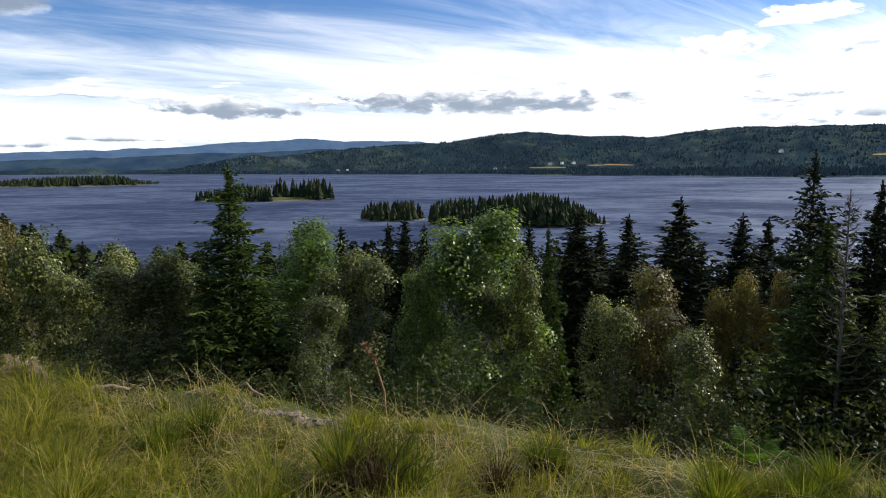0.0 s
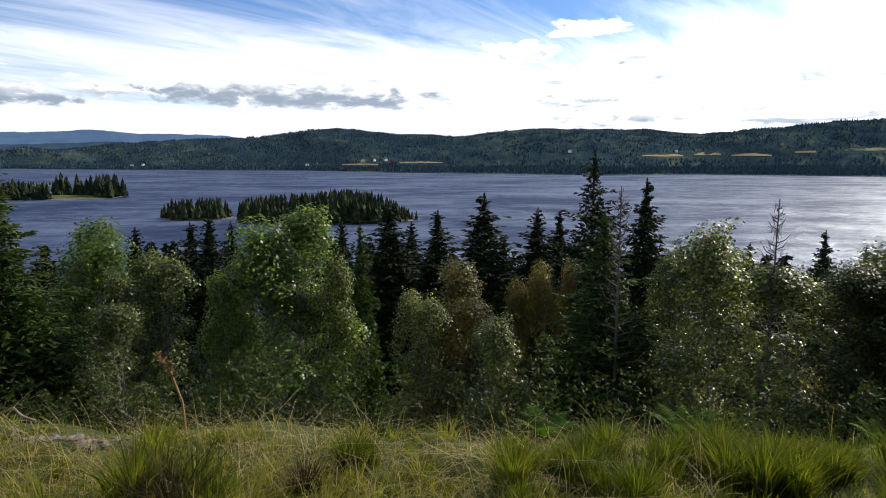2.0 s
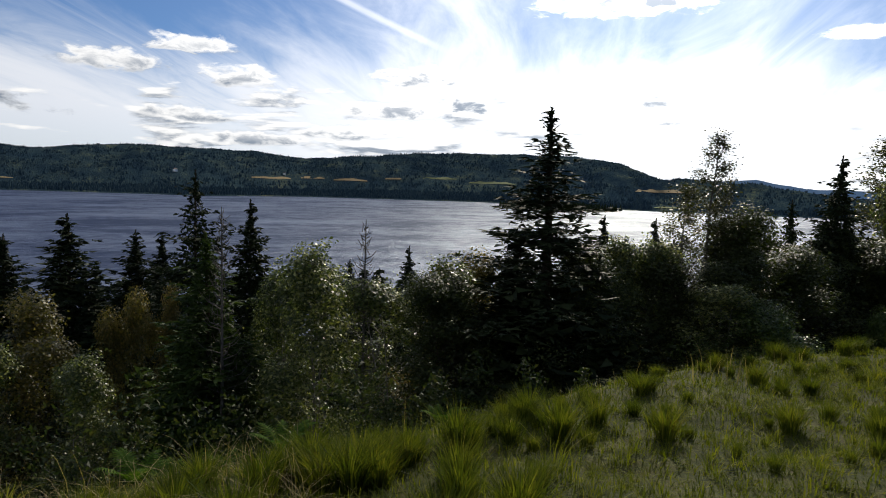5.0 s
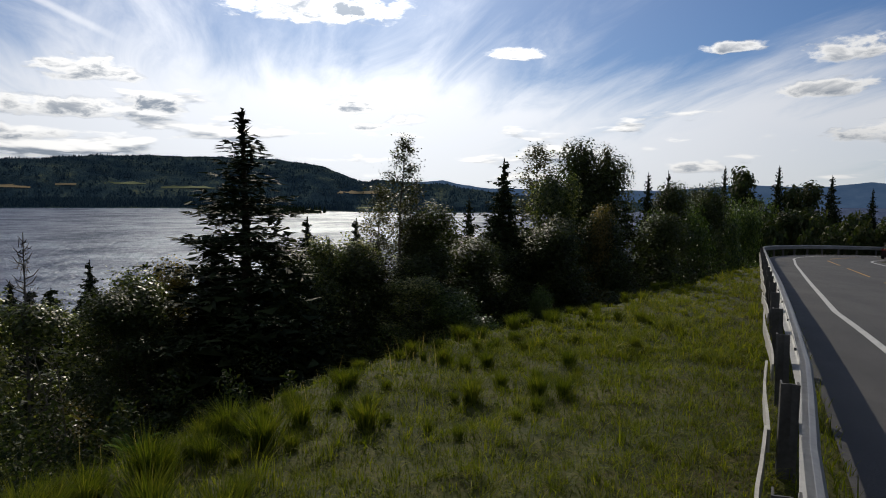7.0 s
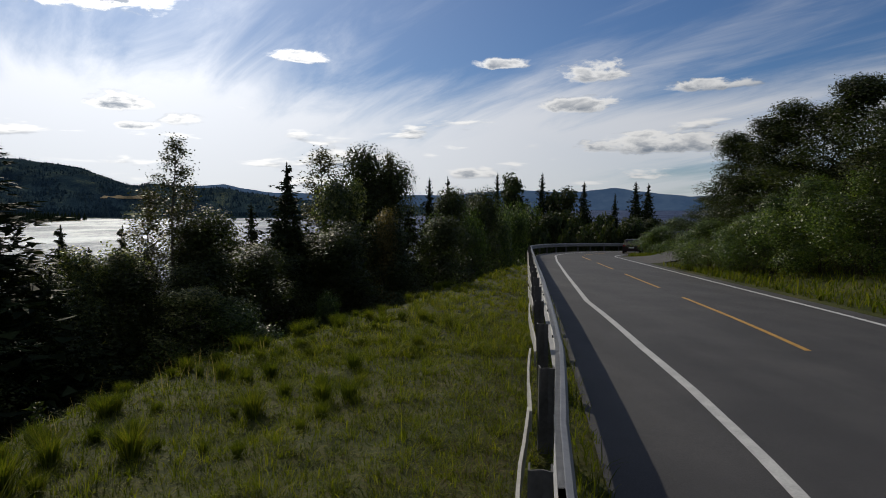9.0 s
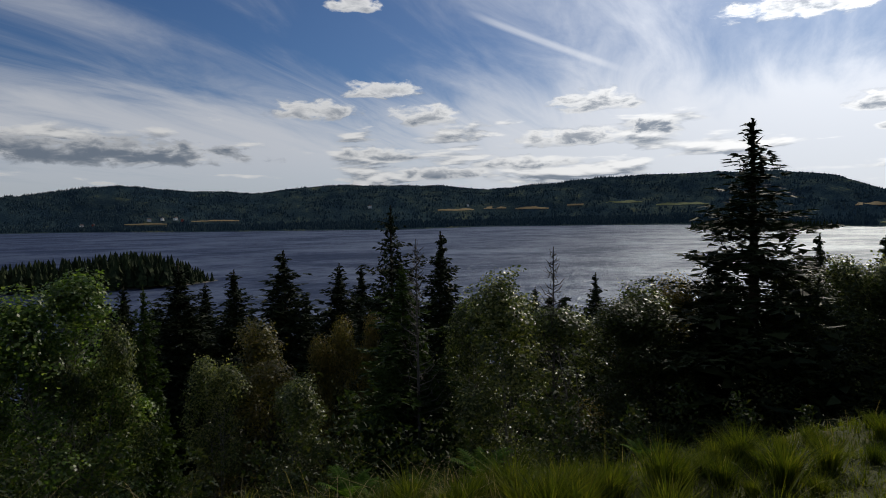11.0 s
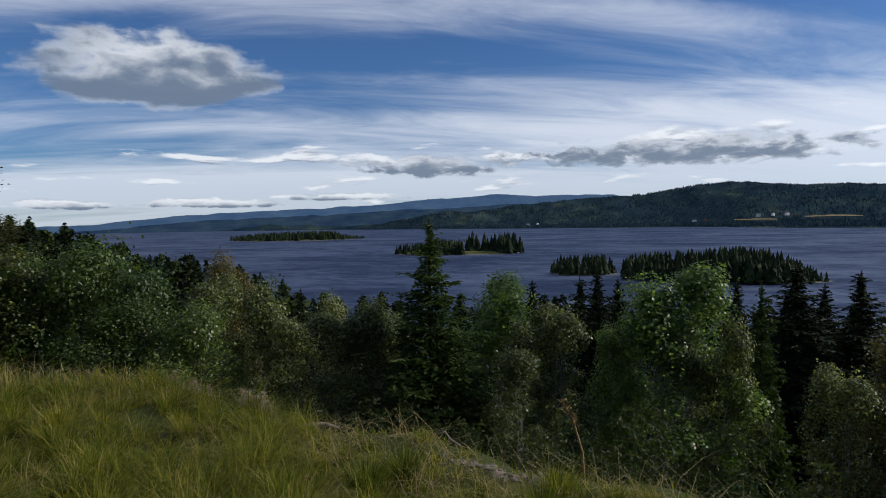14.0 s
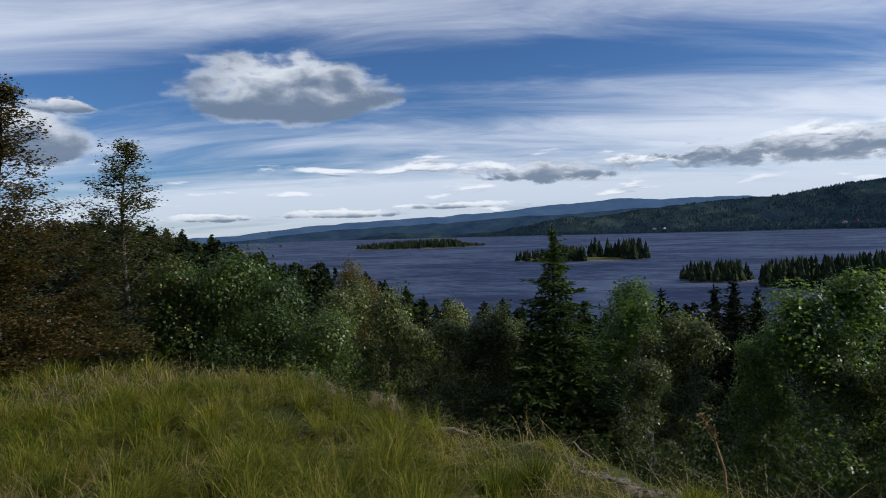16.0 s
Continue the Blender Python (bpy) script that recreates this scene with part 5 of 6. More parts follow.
def strip(name, l0, l1, s0, s1, lift, mat, step=1, drift=False):
    k = [i for i in range(0, len(LINE), step) if s0 <= LINE[i, 2] <= s1]
    cols = 5 if l1 - l0 > 2 else 2
    verts, faces = [], []
    for i in k:
        z = float(road_z(LINE[i, 2]))
        for c in range(cols):
            l = l0 + (l1 - l0) * c / (cols - 1) + (float(interp(LINE[i, 2], DRIFT)) if drift else 0.0)
            verts.append((LINE[i, 0] + NORMAL[i, 0] * l, LINE[i, 1] + NORMAL[i, 1] * l, z + lift))
    for a in range(len(k) - 1):
        for c in range(cols - 1):
            faces.append((a * cols + c, (a + 1) * cols + c, (a + 1) * cols + c + 1, a * cols + c + 1))
    faces = [f[::-1] for f in faces]
    return new(name, mesh_np(name, verts, faces, [mat], flat=False))


tagged(strip("road", -3.45, 2.95, -60, 149, 0.0, ASPHALT, 2), "grey asphalt country road curving out of sight", "road", kind="structure")
tagged(strip("road_edge_line", -2.265, -2.145, -60, 149, 0.006, PAINT_WHITE, 1, True), "continuous white edge line on the asphalt", "road marking", kind="structure")
tagged(strip("road_edge_line", 2.38, 2.50, -60, 149, 0.006, PAINT_WHITE), "continuous white edge line on the asphalt", "road marking", kind="structure")
for ks in range(-5, 12):
    tagged(strip("road_dash", -0.048, 0.048, 10.0 + 10.4 * ks, 17.5 + 10.4 * ks, 0.006, PAINT_YELLOW), "yellow centre dash on the asphalt", "road marking", "yellow centre dashes", "structure")


def build_side_road():
    """A gravel turning that leaves the road on the bank side."""
    verts, faces, n, m = [], [], 10, 8
    for i in range(n + 1):
        for j in range(m + 1):
            t = j / m
            s = (38 + 12 * i / n) * (1 - t) + (46 + 5 * i / n) * t
            k = int(np.argmin(np.abs(LINE[:, 2] - s)))
            l = 2.8 + 9.0 * t
            x, y = LINE[k, 0] + NORMAL[k, 0] * l, LINE[k, 1] + NORMAL[k, 1] * l
            verts.append((x, y, max(ground_z(x, y), float(road_z(s)) - 0.05) + 0.04))
    for i in range(n):
        for j in range(m):
            faces.append((i * (m + 1) + j, i * (m + 1) + j + 1, (i + 1) * (m + 1) + j + 1, (i + 1) * (m + 1) + j))
    tagged(new("side_road", mesh_np("side_road", verts, faces, [GRAVEL], flat=False)), "short grey gravel turning beside the road", "side road", kind="structure")


GRAVEL = plain("grey_gravel", (0.06, 0.058, 0.055), (0.14, 0.135, 0.13), 3, 0.95, 0.1, 0, 0.02)
build_side_road()
RAIL_L = -3.80
RAIL_DRIFT = table("-10:-0.10 3.6:-0.085 5.8:0.025 9:0.04 20:0.02 60:0")
BOARD_DRIFT = table("-10:-0.14 4:-0.12 5.5:-0.01 8:0.03 60:0.02")


def rail_l(s):
    return RAIL_L + float(interp(s, RAIL_DRIFT))


def road_frame(s, l):
    i = int(np.argmin(np.abs(LINE[:, 2] - s)))
    p = LINE[i, :2] + TAN[i] * (s - LINE[i, 2]) + NORMAL[i] * l
    return Matrix.Translation((p[0], p[1], float(road_z(s)))) @ Matrix.Rotation(math.atan2(TAN[i, 1], TAN[i, 0]), 4, "Z")


def build_guardrail():
    root = tagged(new("guardrail"), "galvanised steel crash barrier on dark posts along the road", "guardrail")
    # beam section: depth towards the road (-y is the road side), height below the top
    sect = [(0.0, 0.0), (-0.035, 0.0), (-0.066, 0.010), (-0.084, 0.036), (-0.086, 0.105), (-0.034, 0.142), (-0.034, 0.170), (-0.086, 0.205), (-0.084, 0.265), (-0.05, 0.30), (0.0, 0.312)]
    sect += [(d + 0.004, h) for d, h in reversed(sect)]
    s = -8.0
    while s < 118:
        bm = bmesh.new()
        rings = []
        for q in range(5):
            m = road_frame(s + 4.06 * q / 4, rail_l(s + 4.06 * q / 4))
            off = 0.004 * (int(s / 4) % 2)
            rings.append([bm.verts.new(m @ Vector((0, d - off, 0.76 - h))) for d, h in sect])
        for a, b in zip(rings, rings[1:]):
            for c in range(len(sect)):
                e = (c + 1) % len(sect)
                bm.faces.new((a[c], b[c], b[e], a[e]))
        part("beam", bm, GALVANISED, root)
        s += 4.0
    post = None
    s = 1.3 - 8.0
    k = 0
    while s < 118:
        m = road_frame(s, rail_l(s) - 0.005) @ pose(0, 0.07, 0, TURN.normal(0, 1.2), TURN.normal(0, 1.5), TURN.normal(0, 2))
        if post is None:
            bm = bmesh.new()
            prof = [(1.0 * x, 1.1 * y) for x, y in ((-0.05, -0.055), (0.05, -0.055), (0.05, -0.045), (-0.04, -0.045), (-0.025, -0.01), (-0.04, 0.045), (0.05, 0.045), (0.05, 0.055), (-0.05, 0.055), (-0.05, 0.04), (-0.034, -0.01), (-0.05, -0.04))]
            lo = [bm.verts.new((x, y, -0.6)) for x, y in prof]
            hi = [bm.verts.new((x, y, 0.74)) for x, y in prof]
            for c in range(len(prof)):
                e = (c + 1) % len(prof)
                bm.faces.new((lo[c], lo[e], hi[e], hi[c]))
            bm.faces.new(hi)
            ob = part("post", bm, STEEL_DARK, root, "dark folded steel post")
            post = ob.data
        else:
            ob = new("post", post)
            ob.parent = root
        ob.matrix_local = m
        bm = bmesh.new()
        bmesh.ops.create_cone(bm, cap_ends=True, segments=8, radius1=0.016, radius2=0.012, depth=0.03, matrix=road_frame(s, rail_l(s)) @ pose(0, -0.03, 0.60, 90))
        part("bolt", bm, STEEL_DARK, root)
        s += 2.0
        k += 1
    return root


build_guardrail()


def build_boards():
    """Pale weathered boards along the back of the posts."""
    root = tagged(new("board_fence"), "pale weathered boards fixed behind the barrier posts", "boards")
    s, k = -4.7, 0
    while s < 46:
        bm = bmesh.new()
        sag = (0.03, -0.02, 0.05, 0.0, -0.03)[k % 5]
        cols = []
        for q in range(6):
            t = q / 5
            bow = 0.028 * math.sin(t * math.pi) * (1 if k % 2 else -0.5) + 0.04 * t
            m = road_frame(s + 2.1 * t, RAIL_L + float(interp(s + 2.1 * t, BOARD_DRIFT)) - 0.15 - 0.015 * (k % 2) - bow)
            z = 0.24 + sag * (t - 0.5) * 2
            cols.append([bm.verts.new(m @ Vector(c)) for c in ((0, -0.011, z), (0, 0.011, z), (0, 0.011, z + 0.17), (0, -0.011, z + 0.17))])
        for a, b in zip(cols, cols[1:]):
            for c in range(4):
                e = (c + 1) % 4
                bm.faces.new((a[c], a[e], b[e], b[c]))
        bm.faces.new(cols[0][::-1])
        bm.faces.new(cols[-1])
        bmesh.ops.recalc_face_normals(bm, faces=bm.faces)
        part("board", bm, BOARD, root)
        s += 2.0
        k += 1


build_boards()


def build_car():
    root = tagged(new("car"), "dark red hatchback car driving away round the bend", "car")
    root.matrix_world = Matrix.Translation(road_frame(63.0, 0.9).translation) @ Matrix.Rotation(radians(-25), 4, "Z") @ Matrix.Scale(0.93, 4)
    paint = plain("dark_car_paint", (0.020, 0.009, 0.010), (0.032, 0.014, 0.015), 1, 0.4, 0.4)
    glass = plain("car_glass", (0.012, 0.014, 0.017), (0.02, 0.023, 0.026), 1, 0.35, 0.3)
    rubber = plain("tyre_rubber", (0.015, 0.015, 0.015), (0.03, 0.03, 0.03), 3, 0.9, 0.2)
    lamp = plain("red_lamp", (0.25, 0.01, 0.01), (0.35, 0.02, 0.02), 1, 0.3, 0.6)
    side = [(-2.05, 0.35), (2.05, 0.35), (2.1, 0.62), (1.95, 0.86), (1.15, 0.98), (0.35, 1.42), (-1.2, 1.45), (-1.85, 1.05), (-2.1, 0.9)]
    bm = bmesh.new()
    ra = [bm.verts.new((x, -0.86 if z < 1.0 else -0.66, z)) for x, z in side]
    rb = [bm.verts.new((x, 0.86 if z < 1.0 else 0.66, z)) for x, z in side]
    bm.faces.new(ra)
    bm.faces.new(rb[::-1])
    for c in range(len(side)):
        e = (c + 1) % len(side)
        bm.faces.new((ra[c], rb[c], rb[e], ra[e]))
    bmesh.ops.recalc_face_normals(bm, faces=bm.faces)
    bmesh.ops.bevel(bm, geom=bm.edges[:], offset=0.06, segments=2, affect="EDGES")
    body = part("body", bm, paint, root)
    bm = bmesh.new()
    box(bm, 0.02, 1.1, 0.36, pose(-1.56, 0, 1.26, 0, 38, 0))
    part("rear_window", bm, glass, root)
    for y in (-0.68, 0.68):
        bm = bmesh.new()
        box(bm, 1.7, 0.02, 0.32, pose(-0.3, y * 1.07, 1.2, 8 if y < 0 else -8))
        part("side_window", bm, glass, root)
        bm = bmesh.new()
        box(bm, 0.05, 0.26, 0.16, pose(-2.07, y, 0.88), 0.015)
        part("tail_lamp", bm, lamp, root)
    for x in (-1.3, 1.3):
        for y in (-0.78, 0.78):
            bm = bmesh.new()
            bmesh.ops.create_cone(bm, cap_ends=True, segments=20, radius1=0.32, radius2=0.32, depth=0.2, matrix=pose(x, y, 0.32, 90))
            wheel = part("wheel", bm, rubber, root)
            bm = bmesh.new()
            bmesh.ops.create_cone(bm, cap_ends=True, segments=16, radius1=0.19, radius2=0.17, depth=0.03, matrix=pose(x, y * 1.13, 0.32, 90))
            part("rim", bm, GALVANISED, wheel)
    bm = bmesh.new()
    box(bm, 0.02, 0.5, 0.11, pose(-2.11, 0, 0.7))
    part("number_plate", bm, PLASTER, root)


build_car()


# ---------------------------------------------------------------- grass and small growth
def blades(name, x, y, z, h, w, mat, seed, label, lean=0.45, way=None):
    """Arching grass blades of three pieces each, in one mesh. way: where each one leans."""
    rng = np.random.default_rng(seed)
    n = len(x)
    bend = rng.normal(0, lean, (n, 2)) + np.array([-0.12, -0.04])
    if way is not None:
        bend += way
    size = np.clip(np.hypot(bend[:, 0], bend[:, 1]), 0.0, 1.3)
    a = np.arctan2(bend[:, 1], bend[:, 0]) + 1.57 + rng.normal(0, 0.5, n)
    side = np.stack([np.cos(a), np.sin(a), np.zeros(n)], axis=1) * w[:, None] * 0.5
    b = np.stack([x, y, z - 0.02], axis=1)

    def at(t):
        out = t ** 1.8 * 0.9
        up = t * (1 - 0.42 * size * t ** 1.5)
        return b + np.stack([bend[:, 0] * h * out, bend[:, 1] * h * out, h * up], axis=1)

    p1, p2, p3 = at(0.42), at(0.76), at(1.0)
    verts = np.stack([b - side, b + side, p1 + side * 0.9, p1 - side * 0.9, p2 + side * 0.6, p2 - side * 0.6, p3], axis=1).reshape(-1, 3)
    i = np.arange(n)[:, None] * 7
    tris = np.concatenate([i + np.array([[p, q, r]]) for p, q, r in ((0, 1, 2), (0, 2, 3), (3, 2, 4), (3, 4, 5), (5, 4, 6))], axis=1).reshape(-1, 3)
    ob = new(name, mesh_np(name, verts, tris, [mat]))
    tagged(ob, label, "grass", kind="stuff")


def meadow():
    rng = np.random.default_rng(51)

    def spots(n, a0, a1, r0, r1, power, over=0.5):
        az = rng.uniform(a0, a1, n)
        r = r0 + (r1 - r0) * rng.random(n) ** power
        x, y = r * np.sin(np.radians(az)), r * np.cos(np.radians(az))
        s, l = to_road(x, y)
        ok = (r < interp(az, BROW) + over * (0.3 + rng.random(n))) & (l < RAIL_L - 0.12)
        ok &= ~((az > -16.4) & (az < -8.8) & (np.abs(r - (5.40 - 0.0625 * (az + 16.6))) < 0.18))
        return x[ok], y[ok], r[ok], az[ok]

    def clumps(name, count, each, a0, a1, r0, r1, power, hscale, mat, seed, label, thin=1.0, over=0.5, flop=0.15):
        """Grass growing in clumps that lean outwards."""
        cx, cy, cr, ca = spots(count, a0, a1, r0, r1, power, over)
        m = len(cx)
        left = smooth(45, -5, ca)
        ch = np.minimum(hscale * (0.45 + 0.55 * left) * rng.lognormal(0, 0.4, m), 0.42)
        edge = interp(ca, BROW)
        ch *= 1 - 0.55 * smooth(edge - 1.8, edge - 0.2, cr) * smooth(-34, -20, ca)
        turn = 3.0 * fbm(cx * 0.5, cy * 0.5, 77, 2)
        spread = 0.04 + 0.20 * ch * rng.uniform(0.5, 1.2, m)
        ang, d = rng.random((m, each)) * 6.283, np.sqrt(rng.random((m, each)))
        ox, oy = np.cos(ang) * d, np.sin(ang) * d
        tilt = rng.normal(0, 0.3, (m, 2)) + np.stack([np.cos(turn), np.sin(turn)], axis=1) * flop
        x, y = (cx[:, None] + ox * spread[:, None]).ravel(), (cy[:, None] + oy * spread[:, None]).ravel()
        way = np.stack([(ox * 1.0 + tilt[:, 0:1]).ravel(), (oy * 1.0 + tilt[:, 1:2]).ravel()], axis=1)
        h = (ch[:, None] * rng.uniform(0.45, 1.25, (m, each))).ravel()
        w = (np.repeat(0.0045 + 0.0006 * cr, each) * rng.uniform(0.6, 1.4, m * each)) * thin
        blades(name, x, y, land(x, y), h, w, mat, seed, label, 0.3, way)

    dry = "uneven green meadow grass in clumps with dry straw"
    clumps("meadow_grass", 1500, 80, -72, 40, 1.7, 9.0, 0.75, 0.30, BLADE, 1, dry, 0.72, 0.6, 0.45)
    clumps("meadow_grass", 360, 40, -72, -20, 8.5, 15.5, 1.0, 0.30, BLADE, 2, dry, 0.9, 0.9, 0.4)
    clumps("slope_grass", 2300, 38, 28, 112, 1.7, 10.0, 0.75, 0.22, BLADE_RICH, 3, "short green grass in clumps on the sloping verge", 0.6, 0.9)
    clumps("verge_grass", 8000, 24, 60, 106, 9.0, 46, 1.2, 0.30, BLADE_RICH, 4, "rough green grass on the verge beside the road", 0.9, 1.5)
    # short turf between the clumps
    for a0, a1, count, mat in ((-72, 36, 22000, BLADE), (36, 112, 62000, BLADE_RICH)):
        x, y, r, az = spots(count, a0, a1, 1.6, 13.0, 0.72, 1.2)
        h = rng.uniform(0.04, 0.14, len(x))
        blades("short_turf", x, y, land(x, y), h, (0.004 + 0.0008 * r) * rng.uniform(0.7, 1.3, len(x)), mat, 7, "short green turf between the grass clumps", 0.6)
    # dry straw lying flat between
    x, y, r, az = spots(26000, -72, 40, 1.6, 11, 0.8)
    keep = fbm(x * 0.9, y * 0.9, 71, 3) > -0.12
    x, y, r, az = x[keep], y[keep], r[keep], az[keep]
    h = rng.uniform(0.10, 0.42, len(x))
    blades("dry_straw", x, y, land(x, y), h, 0.002 + 0.0005 * r, STRAW, 5, "pale dry straw lying among the green grass", 1.1)
    # thin stalks near the edge
    x, y, r, az = spots(3000, -72, 80, 3.4, 13, 0.6)
    ok = r > interp(az, BROW) - 1.0
    x, y, r = x[ok], y[ok], r[ok]
    blades("seed_stalks", x, y, land(x, y), rng.uniform(0.15, 0.5, len(x)), 0.002 + 0.0004 * r, STRAW, 6, "thin seed stalks standing along the grassy edge", 0.16)
    # rank grass under the barrier
    n = 9000
    s, l = -6 + 60 * rng.random(n) ** 1.5, rng.uniform(RAIL_L - 0.1, -3.42, n)
    i = np.clip(((s + 60) * 2).astype(int), 0, len(LINE) - 1)
    x, y = LINE[i, 0] + NORMAL[i, 0] * l + TAN[i, 0] * (s - LINE[i, 2]), LINE[i, 1] + NORMAL[i, 1] * l + TAN[i, 1] * (s - LINE[i, 2])
    blades("barrier_grass", x, y, land(x, y), rng.uniform(0.08, 0.26, n), rng.uniform(0.006, 0.012, n), BLADE_RICH, 9, "rank green grass growing under the crash barrier")
    # worn strip with dry litter behind the barrier
    n = 3600
    s, l = rng.uniform(-2, 22, n), RAIL_L - 0.15 - np.abs(rng.normal(0, 0.55, n))
    i = np.clip(((s + 60) * 2).astype(int), 0, len(LINE) - 1)
    x, y = LINE[i, 0] + NORMAL[i, 0] * l + TAN[i, 0] * (s - LINE[i, 2]), LINE[i, 1] + NORMAL[i, 1] * l + TAN[i, 1] * (s - LINE[i, 2])
    blades("dry_straw", x, y, land(x, y), rng.uniform(0.06, 0.22, n), rng.uniform(0.003, 0.006, n), BLADE_DEAD, 10, "dry brown litter on the worn strip behind the barrier", 1.1)
    # coarse growth on the bank above the road
    n = 16000
    s, l = rng.uniform(14, 78, n), 3.3 + 10 * rng.random(n) ** 1.4
    i = np.clip(((s + 60) * 2).astype(int), 0, len(LINE) - 1)
    x, y = LINE[i, 0] + NORMAL[i, 0] * l, LINE[i, 1] + NORMAL[i, 1] * l
    ok = ~((s > 36.5) & (s < 52) & (l < 12))
    x, y = x[ok], y[ok]
    n = len(x)
    blades("bank_grass", x, y, land(x, y), rng.uniform(0.12, 0.45, n), np.full(n, 0.035), BLADE_TUFT, 8, "coarse green growth on the bank above the road")


meadow()


def tuft_mesh(seed, mat, n=300):
    rng = np.random.default_rng(seed)
    a, d = rng.random(n) * 6.283, np.abs(rng.normal(0, 0.09, n))
    x, y = d * np.cos(a), d * np.sin(a)
    h = rng.uniform(0.5, 1.0, n)
    out = np.stack([np.cos(a), np.sin(a)], axis=1) * rng.uniform(0.05, 0.5, (n, 1)) + rng.normal(0, 0.08, (n, 2))
    b = np.stack([x, y, np.full(n, -0.05)], axis=1)
    m = b + np.stack([out[:, 0] * h * 0.4, out[:, 1] * h * 0.4, h * 0.62], axis=1)
    t = b + np.stack([out[:, 0] * h, out[:, 1] * h, h * 0.98], axis=1)
    q = a + rng.normal(1.57, 0.6, n)
    side = np.stack([np.cos(q), np.sin(q), np.zeros(n)], axis=1) * 0.0062
    verts = np.stack([b - side, b + side, m + side * 0.8, m - side * 0.8, t], axis=1).reshape(-1, 3)
    i = np.arange(n)[:, None] * 5
    tris = np.concatenate([i + np.array([[0, 1, 2]]), i + np.array([[0, 2, 3]]), i + np.array([[3, 2, 4]])], axis=1).reshape(-1, 3)
    return mesh_np("grass_tuft", verts, tris, [mat])


TUFTS = [tuft_mesh(1, BLADE_TUFT), tuft_mesh(2, BLADE_TUFT), tuft_mesh(3, BLADE), tuft_mesh(4, BLADE_DEAD, 260)]


def tuft(az, r, h, k):
    p = polar(az, r)
    ob = tagged(new("grass_tuft", TUFTS[k]), "matted tuft of dead brown grass" if k == 3 else "dense upright tuft of long green grass", "grass tuft", "grass tufts on the slope")
    ob.matrix_world = pose(p.x, p.y, ground_z(p.x, p.y), 0, 0, az * 37 % 360) @ Matrix.Diagonal((h * 1.6, h * 1.6, h, 1))


rng_t = np.random.default_rng(77)
for q in range(170):
    taz = rng_t.uniform(22, 96)
    edge = float(interp(taz, BROW))
    tuft(taz, edge * (1.04 - 0.5 * rng_t.random() ** 2.0), (0.16 + 0.26 * rng_t.random() ** 1.4) * (1.0 if taz < 62 else 0.8), int(rng_t.integers(0, 2)))
for q in range(40):
    taz = rng_t.uniform(-66, 22)
    edge = float(interp(taz, BROW))
    tuft(taz, edge * rng_t.uniform(0.42, 1.0), rng_t.uniform(0.18, 0.36), 2 if q % 3 else 0)


for taz, tr, th, tk in ((-6.6, 3.75, 0.36, 3), (-5.9, 3.55, 0.33, 3), (-8.8, 3.8, 0.40, 0), (-4.3, 3.8, 0.38, 1), (-3.0, 3.6, 0.30, 0), (-23.6, 4.7, 0.36, 1), (-20.4, 4.9, 0.34, 0),
                        (4.6, 3.7, 0.26, 3), (-38.0, 3.3, 0.26, 3), (-29.0, 3.2, 0.24, 3), (-45.0, 4.4, 0.26, 3), (8.4, 4.0, 0.30, 1)):
    tuft(taz, tr, th, tk)


def fern(az, r, size, k):
    rng = np.random.default_rng(200 + k)
    p = polar(az, r)
    root = tagged(new("fern"), "green fern with arching fronds at the grassy edge", "fern", "ferns at the edge")
    root.matrix_world = pose(p.x, p.y, ground_z(p.x, p.y), 0, 0, k * 70)
    for f in range(8):
        a = f * 0.785 + rng.normal(0, 0.15)
        L = size * rng.uniform(0.8, 1.15)
        tri, prev = [], None
        for q in range(16):
            t = q / 15
            c = np.array([math.cos(a) * L * 0.75 * t, math.sin(a) * L * 0.75 * t, L * (1.15 * t - 0.6 * t * t)])
            if prev is not None:
                side = np.array([-math.sin(a), math.cos(a), 0.0])
                wid = L * 0.22 * math.sin(math.pi * min(1, 0.12 + 0.88 * t)) + 0.01
                out = (c - prev) * 0.9
                for sg in (-1, 1):
                    tip = c + side * sg * wid + out + np.array([0, 0, -0.2 * wid])
                    tri.append((prev, c, tip))
                tri.append((prev - side * 0.004, prev + side * 0.004, c))
            prev = c
        v = np.array(tri).reshape(-1, 3)
        ob = new("frond", mesh_np("frond", v, np.arange(len(v)).reshape(-1, 3), [FERN]))
        ob.parent = root


FERN = leaf("fern_fronds", [(0.2, (0.025, 0.055, 0.008)), (0.6, (0.05, 0.095, 0.014)), (0.9, (0.09, 0.13, 0.022))], 0.35, 0.8, 0.04)
for faz, fr, fs, fk in ((25.5, 5.3, 0.38, 1), (36.8, 5.5, 0.36, 2), (32.0, 5.5, 0.24, 3), (27.6, 5.4, 0.26, 4), (50.5, 6.2, 0.3, 5)):
    fern(faz, fr, fs, fk)


STALK = plain("tan_stalk", (0.16, 0.095, 0.045), (0.36, 0.24, 0.12), 9, 0.9, 0.1)


